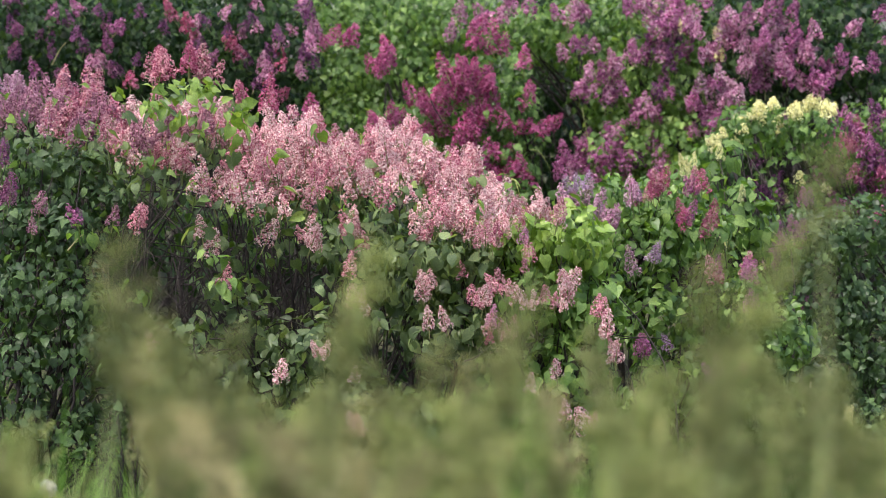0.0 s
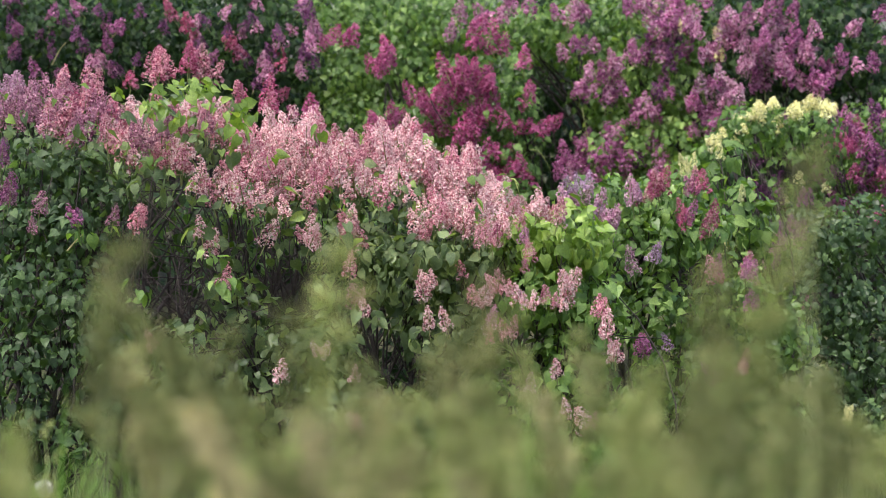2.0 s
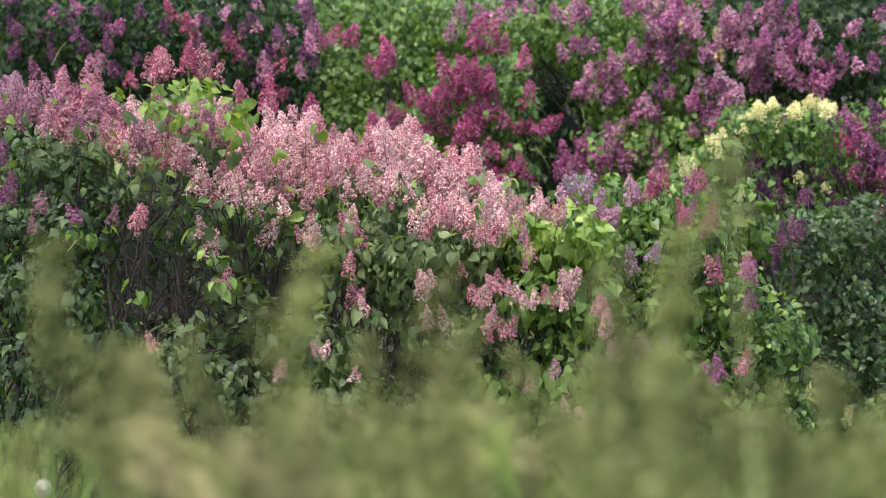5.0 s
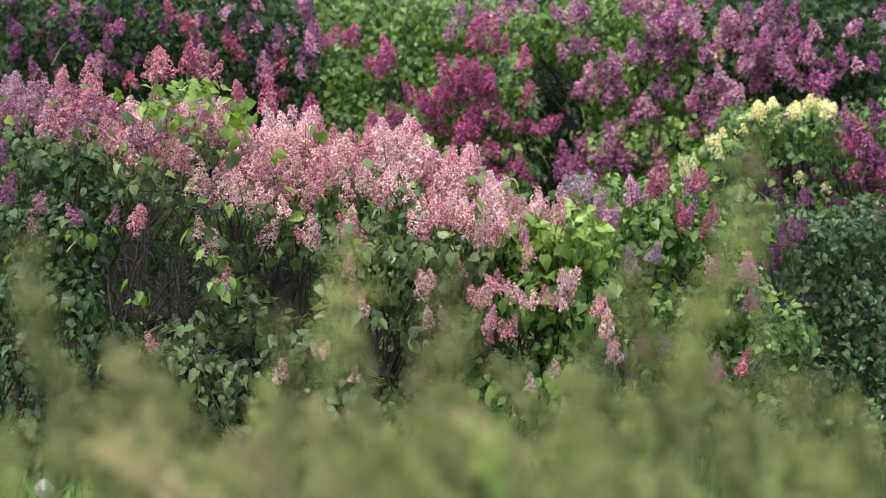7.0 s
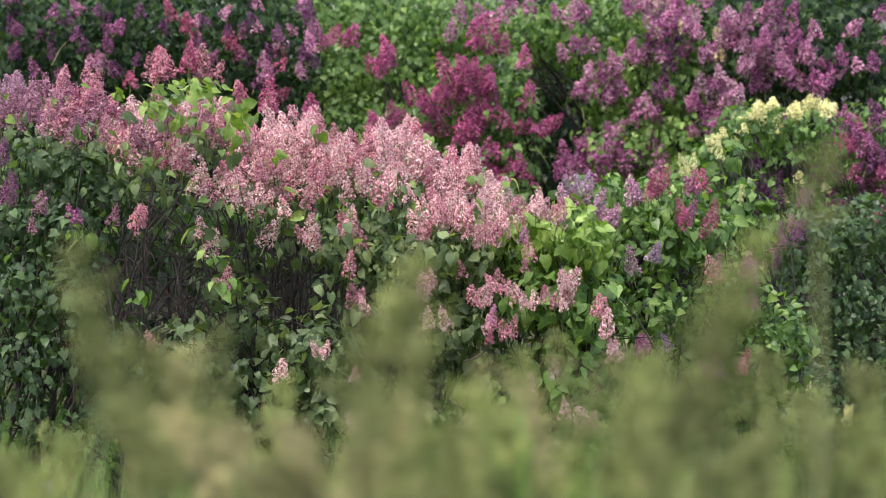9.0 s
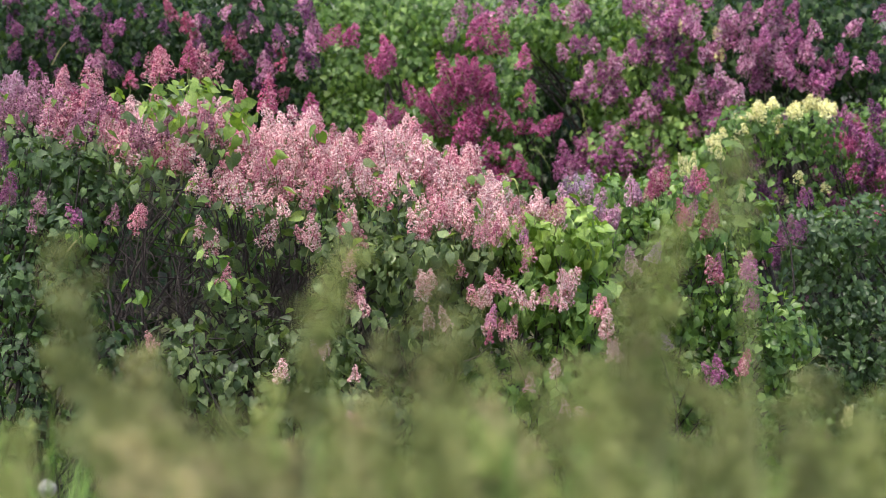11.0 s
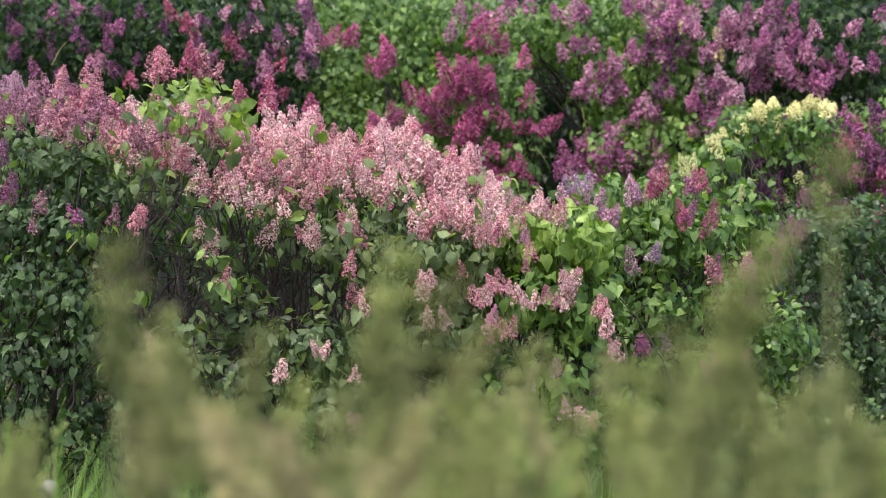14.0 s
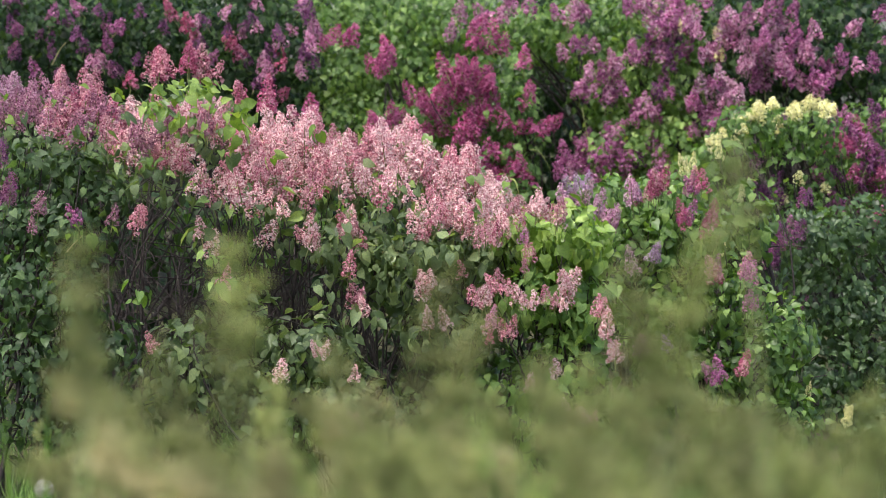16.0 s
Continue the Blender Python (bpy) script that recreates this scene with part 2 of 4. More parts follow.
def panicle_pose(at, outward, size, rng, upright=1.0):
    way = Vector((rng.gauss(0, 0.22), rng.gauss(0, 0.22), upright)) + 0.45 * Vector(outward)
    way.normalize()
    turn = way.to_track_quat("Z", "Y").to_matrix().to_4x4()
    return Matrix.Translation(at) @ turn @ pose(0, 0, 0, 0, 0, rng.uniform(0, 360)) @ Matrix.Scale(size, 4)


SWAYING = []


class Bush:
    """A lilac: an empty at its foot and the branches that it carries."""

    def __init__(self, ob, near, seed):
        self.ob, self.near, self.rng, self.branches = ob, near, random.Random(seed + 500), []

    def nearest(self, at):
        return min(self.branches, key=lambda b: (b[1] - at).length)

    def panicle(self, at, outward, size, mat, upright=1.0):
        branch, heart, foot = self.nearest(at)
        m = panicle_pose(at - foot, outward, size, self.rng, upright if self.near else 0.6 * upright)
        if mat == CREAM:
            m = m @ (Matrix.Diagonal((0.72, 0.72, 1.05, 1)) if self.near else Matrix.Diagonal((1.0, 1.0, 0.75, 1)))
        piece("panicle", panicle_mesh(mat, self.rng.randrange(20), self.near), branch, m)


def lilac(label, seed, root, lumps, leaf, leaf_size, near, second_leaf=None, group="", singles=12, sway=0.0, stems=6, shell=0.6, stem_thick=1.0):
    """A lilac bush: branches that each carry a rounded head of leaves.
    lumps: x, y, z, half width, half depth, half height, leaves, tone (1: the second leaf colour)."""
    rng = random.Random(seed)
    base = Vector((root[0], root[1], ground_height(*root) - 0.03))
    bush = Bush(thing("lilac_bush", base, label, "lilac bush", group), near, seed)
    shapes = LEAF_SHAPES if near else FAR_SHAPES
    for x, y, z, rx, ry, rz, leaf_count, tone in lumps:
        paint = second_leaf if tone else leaf
        heart = Vector((x, y, z))
        foot = Vector((base.x + (x - base.x) * 0.45 + rng.uniform(-0.15, 0.15), base.y + (y - base.y) * 0.4 + rng.uniform(-0.1, 0.1), 0))
        foot.z = ground_height(foot.x, foot.y) - 0.03
        local = heart - foot
        spine = bent((0, 0, 0), local - Vector((0, 0, rz * 0.3)), 0.12, 5, rng)
        thick = (0.007 + 0.005 * local.length) * stem_thick
        wood = [tube(spine, [thick * (1 - 0.13 * i) for i in range(6)])]
        for _ in range(9):
            d = Vector((rng.gauss(0, 1), rng.gauss(0, 1), rng.uniform(-0.2, 1.2))).normalized()
            tip = local + Vector((d.x * rx, d.y * ry, d.z * rz)) * 0.9
            start = spine[rng.choice((2, 3, 4, 5))]
            wood.append(tube(bent(start, tip, 0.12, 4, rng), [thick * 0.42, thick * 0.34, thick * 0.27, thick * 0.2, thick * 0.12], 5))
        branch = piece("branch", mesh_of("branch", *joined(wood), BARK), bush.ob, Matrix.Translation(foot - base))
        bush.branches.append((branch, heart, foot))
        poses = []
        for _ in range(leaf_count if near else int(1.25 * leaf_count)):
            d = Vector((rng.gauss(0, 1), rng.gauss(-0.35, 1), rng.gauss(0.1, 1))).normalized()
            rad = shell + (1.12 - shell) * rng.random() ** 0.7
            bumpy = 1 + 0.3 * noise.noise(heart + d * 2.6)
            at = local + Vector((d.x * rx, d.y * ry, d.z * rz)) * rad * bumpy
            if at.z + foot.z > ground_height(x, y) + 0.05:
                poses.append(leaf_pose(at, d, leaf_size * rng.uniform(0.45, 1.15), rng))
        poses.sort(key=lambda m: m.translation.y)
        for k, m in enumerate(poses[:singles]):
            piece("leaf", leaf_mesh(paint, k % 4), branch, m)
        leaves_joined("foliage", poses[singles:], paint, branch, "", shapes)
        if sway:
            SWAYING.append((branch, foot - base, sway * rng.uniform(0.6, 1.4), rng.uniform(0, 6.28), rng.uniform(0.8, 1.3)))
    for _ in range(stems):
        a = Vector((rng.gauss(0, 0.22), rng.gauss(0, 0.15), 0))
        lump = rng.choice(lumps)
        b = Vector(lump[:3]) - base + Vector((rng.uniform(-1, 1) * lump[3], rng.uniform(-0.5, 0.5) * lump[4], rng.uniform(-1.2, -0.3) * lump[5]))
        a.x += (b.x - a.x) * rng.uniform(0.2, 0.75)
        a.z = ground_height(base.x + a.x, base.y + a.y) - base.z - 0.02
        th = rng.uniform(0.0024, 0.0078)
        shapes_of = [tube(bent(a, b, 0.34, 6, rng), [th * (1 - 0.11 * i) for i in range(7)])]
        for _ in range(7):
            p = a.lerp(b, rng.uniform(0.3, 0.95))
            q = p + Vector((rng.uniform(-0.26, 0.26), rng.uniform(-0.15, 0.15), rng.uniform(-0.04, 0.24)))
            shapes_of.append(tube(bent(p, q, 0.15, 3, rng), [th * 0.4, th * 0.35, th * 0.3, th * 0.2], 4))
        piece("stem", mesh_of("stem", *joined(shapes_of), BARK), bush.ob)
    return bush


def sprigs(bush, tufts, leaf, second_leaf, leaf_size):
    """Leafy shoots that stand out between the panicles; each leaf is a part."""
    rng = bush.rng
    for x, y, z, rx, ry, rz, count, tone in tufts:
        heart = Vector((x, y, z))
        branch, _, foot = bush.nearest(heart)
        for k in range(count):
            d = Vector((rng.gauss(0, 1), rng.gauss(-0.5, 0.8), rng.gauss(0.1, 0.9))).normalized()
            at = heart - foot + Vector((d.x * rx, d.y * ry, d.z * rz)) * rng.uniform(0.5, 1.1)
            piece("leaf", leaf_mesh(second_leaf if tone else leaf, k % 4), branch, leaf_pose(at, d, leaf_size * rng.uniform(0.6, 1.15), rng))


def bloom(bush, y, patches, mats, size=1.0, upright=1.0, depth=0.10):
    """Panicles in small groups. patches: x, z, radius, how many."""
    rng = bush.rng
    for x, z, r, count in patches:
        for k in range(count if bush.near else max(1, round(0.72 * count))):
            a, q = rng.uniform(0, 6.283), math.sqrt(rng.random()) * (0.9 if count > 1 else 0.2)
            q *= 1.0 if bush.near else 1.5
            at = Vector((x + math.cos(a) * q * r, y + rng.uniform(-depth, depth) - 0.05, z + math.sin(a) * q * r - 0.05 * size))
            bush.panicle(at, (math.cos(a) * 0.6, -0.5, 0.2), size * rng.uniform(0.75, 1.1), rng.choice(mats), upright)


def between(points, x):
    for (a, p), (b, q) in zip(points, points[1:]):
        if a <= x <= b:
            return p + (q - p) * (x - a) / (b - a)
    return points[-1][1]


def bloom_band(bush, top, bottom, x0, x1, count, mats, front, slope, size=1.0):
    """A closed canopy of panicles between two outlines in x and z, sloping back towards its top."""
    rng = bush.rng
    for k in range(count):
        x = x0 + (x1 - x0) * (k + rng.random()) / count
        s = rng.random() ** 0.75 if k % 7 else rng.uniform(-0.3, 0.1)
        low, high = between(bottom, x), between(top, x)
        z = low + (high - 0.085 * size - low) * s
        at = Vector((x, front + slope * s + rng.uniform(-0.12, 0.2), z))
        bush.panicle(at, (rng.uniform(-0.5, 0.5), -0.55, 0.2), size * rng.uniform(0.75, 1.1), rng.choice(mats))


def band_leaves(bush, top, bottom, x0, x1, count, mats, front, slope, size):
    """Single leaves that show between the panicles of a canopy, most of them low in it."""
    rng = bush.rng
    for k in range(count):
        x = x0 + (x1 - x0) * (k + rng.random()) / count
        s = rng.random() ** 1.6
        low, high = between(bottom, x), between(top, x)
        at = Vector((x, front + slope * s + rng.uniform(-0.03, 0.1), low + (high - low) * (1.1 * s - 0.15)))
        branch, _, foot = bush.nearest(at)
        piece("leaf", leaf_mesh(rng.choice(mats), k % 4), branch, leaf_pose(at - foot, (rng.uniform(-0.5, 0.5), -0.8, 0.3), size * rng.uniform(0.6, 1.2), rng))


# ---- ground ----
def build_ground():
    xs = sorted({0.0, *(s * v for s in (-1, 1) for v in (0.4, 0.8, 1.2, 1.6, 2, 2.5, 3, 4, 5, 7, 10, 15, 25, 50, 120, 300, 700))})
    ys = [-700, -300, -100, -40, -15, -6, -2, *np.arange(0, 34, 0.5), 36, 40, 45, 60, 90, 150, 300, 700, 1500]
    verts = [(x, float(y), ground_height(x, float(y))) for y in ys for x in xs]
    w = len(xs)
    faces = [(j * w + i, j * w + i + 1, (j + 1) * w + i + 1, (j + 1) * w + i) for j in range(len(ys) - 1) for i in range(w - 1)]
    tagged(new("ground", mesh_of("ground", verts, faces, SOIL)), "dark soil under meadow grass and bushes", "ground", kind="structure")


build_ground()

# ---- the lilacs ----
pink = lilac("broad lilac bush in full soft-pink bloom with bare inner stems", 11, (-0.75, 15.3), [
    (-1.577, 16.12, 1.249, 0.201, 0.3, 0.17, 156, 0), (-1.327, 15.95, 1.206, 0.209, 0.3, 0.168, 156, 0), (-1.08, 15.75, 1.216, 0.218, 0.3, 0.166, 168, 0),
    (-0.935, 15.72, 1.322, 0.169, 0.3, 0.095, 144, 0), (-0.791, 15.37, 1.133, 0.216, 0.3, 0.165, 156, 0), (-0.564, 15.37, 1.112, 0.196, 0.3, 0.165, 156, 0),
] + [
    (-0.358, 15.37, 1.061, 0.196, 0.3, 0.148, 156, 0), (-0.132, 15.37, 1.071, 0.196, 0.3, 0.165, 144, 0), (0.063, 15.27, 1.021, 0.174, 0.3, 0.139, 132, 0), (0.195, 15.12, 0.941, 0.111, 0.3, 0.101, 72, 0),
    (-0.989, 15.9, 0.915, 0.107, 0.2, 0.085, 70, 1), (-0.776, 15.9, 0.904, 0.128, 0.2, 0.096, 90, 1), (-0.563, 15.9, 0.936, 0.117, 0.2, 0.085, 70, 1), (-0.328, 15.9, 0.904, 0.107, 0.2, 0.085, 60, 1), (-0.712, 15.9, 0.755, 0.107, 0.2, 0.064, 45, 1), 
], LEAF_GREY, 0.046, True, LEAF_FRESH, singles=20, sway=1.0, stems=80, stem_thick=0.6)
sprigs(pink, [(-0.957, 14.75, 1.387, 0.089, 0.12, 0.044, 16, 1), (-0.996, 14.6, 1.335, 0.063, 0.1, 0.043, 9, 1), (-0.852, 14.65, 1.366, 0.079, 0.12, 0.059, 12, 1), (-0.742, 14.6, 1.335, 0.069, 0.1, 0.063, 11, 1), (-0.691, 14.55, 1.286, 0.043, 0.1, 0.049, 5, 1), (-0.877, 14.9, 1.419, 0.09, 0.1, 0.028, 12, 1), (-1.159, 14.8, 1.388, 0.032, 0.1, 0.028, 4, 1)], LEAF_GREY, LEAF_LIME, 0.05)
sprigs(pink, [(-0.964, 14.55, 1.286, 0.055, 0.08, 0.043, 6, 0), (-1.232, 14.5, 1.266, 0.031, 0.06, 0.023, 3, 0), (-1.116, 14.5, 1.218, 0.043, 0.08, 0.049, 4, 0), (-0.722, 14.4, 1.236, 0.023, 0.05, 0.031, 2, 0), (-0.712, 14.4, 1.178, 0.023, 0.05, 0.027, 2, 0), (-0.575, 14.35, 1.169, 0.023, 0.05, 0.019, 3, 1), (-0.429, 14.6, 1.261, 0.016, 0.05, 0.035, 3, 1), (-0.3, 14.7, 1.242, 0.02, 0.05, 0.016, 2, 1)], LEAF_GREY, LEAF_LIME, 0.05)
sprigs(pink, [(-0.181, 14.35, 1.098, 0.035, 0.06, 0.023, 2, 0), (-0.123, 14.35, 1.059, 0.035, 0.06, 0.038, 2, 0), (0.235, 14.5, 1.072, 0.023, 0.06, 0.019, 2, 1), (-1.073, 14.45, 1.13, 0.048, 0.08, 0.027, 3, 0), (-0.999, 14.5, 1.12, 0.068, 0.1, 0.035, 4, 0), (-0.895, 14.7, 1.031, 0.079, 0.1, 0.049, 7, 0)], LEAF_GREY, LEAF_LIME, 0.046)
sprigs(pink, [(-1.045, 14.6, 1.052, 0.098, 0.12, 0.049, 8, 0), (-0.673, 14.6, 0.993, 0.117, 0.1, 0.035, 5, 0), (-0.434, 14.45, 1.014, 0.043, 0.06, 0.027, 2, 0), (-0.403, 14.4, 0.956, 0.035, 0.06, 0.042, 2, 0), (-0.28, 14.5, 0.975, 0.078, 0.1, 0.043, 4, 0), (-0.163, 14.45, 0.936, 0.048, 0.08, 0.058, 4, 0), (-0.183, 14.5, 1.023, 0.058, 0.08, 0.023, 2, 0)], LEAF_GREY, LEAF_LIME, 0.046)
sprigs(pink, [(0.021, 14.4, 0.841, 0.058, 0.08, 0.077, 16, 0), (0.108, 14.35, 0.986, 0.027, 0.05, 0.031, 3, 1), (-0.838, 14.4, 0.899, 0.042, 0.06, 0.027, 5, 0), (-0.799, 14.4, 0.821, 0.054, 0.06, 0.035, 6, 1), (-0.751, 14.4, 0.715, 0.062, 0.07, 0.042, 8, 1)], LEAF_GREY, LEAF_PALE, 0.048)
sprigs(pink, [(-0.326, 14.4, 0.889, 0.042, 0.06, 0.042, 5, 0), (-0.076, 14.45, 0.849, 0.043, 0.06, 0.058, 8, 0), (-0.202, 14.5, 0.848, 0.054, 0.08, 0.054, 8, 0), (-0.394, 14.4, 0.696, 0.058, 0.08, 0.068, 12, 0), (-0.278, 14.4, 0.619, 0.068, 0.08, 0.048, 9, 0), (-1.05, 14.4, 0.696, 0.05, 0.06, 0.042, 7, 1)], LEAF_GREY, LEAF_PALE, 0.048)
CANOPY_TOP = [(-1.75, 1.292), (-1.552, 1.46), (-1.501, 1.501), (-1.47, 1.474), (-1.446, 1.383), (-1.399, 1.403), (-1.369, 1.434), (-1.288, 1.43), (-1.247, 1.444), (-1.21, 1.414), (-1.186, 1.342), (-1.085, 1.379), (-0.983, 1.353), (-0.861, 1.393), (-0.81, 1.434), (-0.76, 1.403), (-0.699, 1.367), (-0.638, 1.342), (-0.516, 1.342), (-0.455, 1.318), (-0.42, 1.265), (-0.353, 1.29), (-0.292, 1.245), (-0.248, 1.277), (-0.201, 1.296), (-0.089, 1.288), (0.012, 1.241), (0.104, 1.196), (0.13, 1.127), (0.199, 1.127), (0.246, 1.048), (0.297, 1.028), (0.418, 0.973)]
CANOPY_BOTTOM = [(-1.75, 1.199), (-1.461, 1.287), (-1.343, 1.234), (-1.245, 1.238), (-1.167, 1.208), (-1.108, 1.159), (-1.009, 1.146), (-0.951, 1.11), (-0.852, 1.061), (-0.754, 1.022), (-0.597, 1.018), (-0.518, 0.986), (-0.44, 1.041), (-0.361, 1.077), (-0.283, 1.022), (-0.185, 1.051), (-0.126, 1.038), (-0.067, 0.979), (0.031, 0.928), (0.13, 0.967), (0.189, 0.933), (0.247, 0.953), (0.405, 0.933)]
bloom_band(pink, CANOPY_TOP, CANOPY_BOTTOM, -1.62, -1.356, 34, [DUSK, DUSK, DUSK, MAUVE], 14.75, 0.45, 0.95)
bloom_band(pink, CANOPY_TOP, CANOPY_BOTTOM, -1.376, -1.157, 34, [ROSE, DUSK, DUSK, BUDS, DUSK], 14.7, 0.45)
bloom_band(pink, CANOPY_TOP, CANOPY_BOTTOM, -1.157, -0.687, 66, [ROSE, PINK, PINK, ROSE, DUSK], 14.65, 0.5)
bloom_band(pink, CANOPY_TOP, CANOPY_BOTTOM, -0.687, 0.202, 172, [PINK, PINK, PINK, PINK, ROSE], 14.6, 0.5)
bloom_band(pink, CANOPY_TOP, CANOPY_BOTTOM, 0.202, 0.402, 11, [PINK, ROSE], 14.6, 0.3, 0.62)
sprigs(pink, [(-0.989, 14.35, 1.323, 0.05, 0.06, 0.042, 7, 1), (-0.905, 14.4, 1.304, 0.046, 0.06, 0.039, 6, 1), (-0.816, 14.35, 1.284, 0.038, 0.06, 0.046, 5, 1), (-0.748, 14.35, 1.303, 0.046, 0.06, 0.05, 7, 1), (-0.688, 14.3, 1.245, 0.038, 0.05, 0.042, 5, 1), (-0.664, 14.4, 1.304, 0.027, 0.05, 0.035, 4, 1), (-0.87, 14.3, 1.236, 0.058, 0.05, 0.031, 4, 0), (-1.069, 14.4, 1.285, 0.042, 0.05, 0.031, 3, 0)], LEAF_GREY, LEAF_LIME, 0.046)
band_leaves(pink, CANOPY_TOP, CANOPY_BOTTOM, -1.6, 0.3, 120, [LEAF_GREY, LEAF_GREY, LEAF_PALE, LEAF_LIME], 14.5, 0.5, 0.044)
bloom(pink, 15.4, [(-1.05, 1.506, 0.029, 3), (-0.999, 1.506, 0.021, 2), (-0.926, 1.521, 0.025, 3), (-0.885, 1.494, 0.025, 2), (-0.838, 1.48, 0.017, 1), (-1.267, 1.428, 0.025, 2),
                   (-0.71, 1.397, 0.025, 2), (-0.638, 1.376, 0.021, 2), (-1.37, 1.428, 0.029, 2)], [BUDS, ROSE], 0.95)
bloom(pink, 14.55, [(-0.076, 0.935, 0.02, 3), (-0.31, 0.935, 0.023, 3), (-0.281, 0.886, 0.016, 1), (-0.466, 0.902, 0.029, 4), (-0.613, 0.902, 0.01, 1), (-0.798, 0.867, 0.014, 1), (-0.753, 0.75, 0.01, 1),
                    (-0.994, 0.535, 0.01, 1), (-1.061, 0.964, 0.02, 2), (-0.827, 0.925, 0.01, 1), (0.07, 0.945, 0.039, 4), (-0.027, 0.964, 0.023, 2)], [PINK, ROSE], 0.85, depth=0.04)

skirt = lilac("lower grey-green skirt of a pink lilac with scattered panicles", 12, (-0.2, 14.9), [
    (-0.289, 14.95, 0.839, 0.16, 0.3, 0.12, 310, 0), (-0.108, 14.85, 0.741, 0.179, 0.3, 0.159, 405, 0), (0.012, 14.8, 0.544, 0.179, 0.3, 0.139, 358, 0), (-0.518, 15.2, 0.854, 0.143, 0.25, 0.102, 59, 0),
] + [
    (-0.446, 14.85, 0.462, 0.179, 0.3, 0.139, 358, 0), (-0.712, 15, 0.596, 0.121, 0.3, 0.121, 166, 0), (-0.346, 14.8, 0.286, 0.179, 0.3, 0.159, 334, 0), (0.131, 14.8, 0.822, 0.149, 0.3, 0.149, 358, 0),
    (-0.127, 14.8, 0.206, 0.218, 0.3, 0.139, 310, 0), (-0.668, 14.9, 0.32, 0.2, 0.3, 0.18, 310, 0), (-0.803, 15.2, 0.813, 0.122, 0.2, 0.082, 28, 0), (-0.782, 14.8, 0.703, 0.079, 0.12, 0.05, 50, 0), (-0.908, 14.9, 0.4, 0.18, 0.3, 0.16, 287, 0),
], LEAF_GREY, 0.047, True, shell=0.45, singles=22, sway=0.6, stems=14)
bloom(skirt, 14.43, [(-0.294, 0.699, 0.015, 2), (-0.259, 0.66, 0.01, 1), (-0.321, 0.795, 0.01, 1), (-0.031, 0.749, 0.023, 2), (-0.066, 0.718, 0.015, 1), (-0.046, 0.608, 0.008, 1), (0.017, 0.608, 0.008, 1),
                    (-0.418, 0.511, 0.015, 2), (-0.285, 0.249, 0.015, 2), (-0.556, 0.428, 0.015, 1), (-0.298, 0.433, 0.01, 1), (0.07, 0.788, 0.015, 1), (0.128, 0.704, 0.027, 3), (0.205, 0.734, 0.019, 2),
                    (0.157, 0.608, 0.015, 2), (0.221, 0.575, 0.015, 2), (0.151, 0.908, 0.027, 3), (0.201, 0.931, 0.019, 2)], [PINK, ROSE], 0.72, depth=0.05)

sprigs(skirt, [(-1.195, 14.4, 0.908, 0.077, 0.08, 0.027, 9, 1), (-0.876, 14.4, 0.561, 0.077, 0.08, 0.068, 16, 0)], LEAF_GREY, LEAF_PALE, 0.048)

pale = lilac("leafy lilac with large pale green leaves and mauve panicles", 13, (0.5, 14.9), [
    (0.289, 14.75, 0.873, 0.148, 0.3, 0.109, 275, 1), (0.445, 14.7, 0.864, 0.148, 0.3, 0.128, 343, 1), (0.327, 14.7, 0.686, 0.177, 0.3, 0.118, 297, 0),
    (0.506, 14.75, 0.645, 0.119, 0.3, 0.158, 297, 0), (0.427, 14.75, 0.408, 0.158, 0.3, 0.178, 343, 0), (0.449, 14.8, 0.186, 0.159, 0.3, 0.139, 250, 0), (0.231, 14.85, 0.343, 0.179, 0.3, 0.159, 297, 0),
], LEAF_PALE, 0.05, True, LEAF_LIME, shell=0.45, singles=34, sway=0.8, stems=8)
bloom(pale, 14.33, [(0.386, 0.982, 0.019, 2), (0.309, 0.996, 0.027, 3), (0.257, 0.963, 0.015, 1), (0.232, 1.005, 0.019, 2), (0.415, 0.756, 0.013, 2), (0.425, 0.708, 0.015, 2), (0.53, 0.669, 0.013, 2), (0.54, 0.586, 0.015, 2), (0.584, 0.521, 0.015, 2),
                   (0.29, 0.409, 0.017, 1), (0.386, 0.448, 0.017, 1), (0.492, 0.275, 0.015, 2), (0.415, 0.317, 0.015, 1)], [PINK, ROSE], 0.75, depth=0.05)

bloom(pale, 14.2, [(0.278, 0.687, 0.008, 1), (0.308, 0.683, 0.008, 1), (0.346, 0.706, 0.008, 1), (0.377, 0.687, 0.008, 1), (0.419, 0.75, 0.008, 1), (0.411, 0.683, 0.008, 1), (0.103, 0.695, 0.008, 1), (0.137, 0.725, 0.008, 1), (0.19, 0.736, 0.008, 1), (0.23, 0.729, 0.008, 1), (0.255, 0.702, 0.008, 1)], [PINK, PINK, ROSE], 0.6, depth=0.04)
bloom(pale, 14.2, [(0.145, 0.915, 0.008, 1), (0.183, 0.927, 0.008, 1), (0.122, 0.885, 0.008, 1), (0.27, 0.908, 0.008, 1), (0.297, 0.843, 0.008, 1), (0.278, 0.805, 0.008, 1), (0.16, 0.626, 0.008, 1), (0.16, 0.569, 0.008, 1)], [ROSE, BUDS, ORCHID], 0.58, depth=0.04)

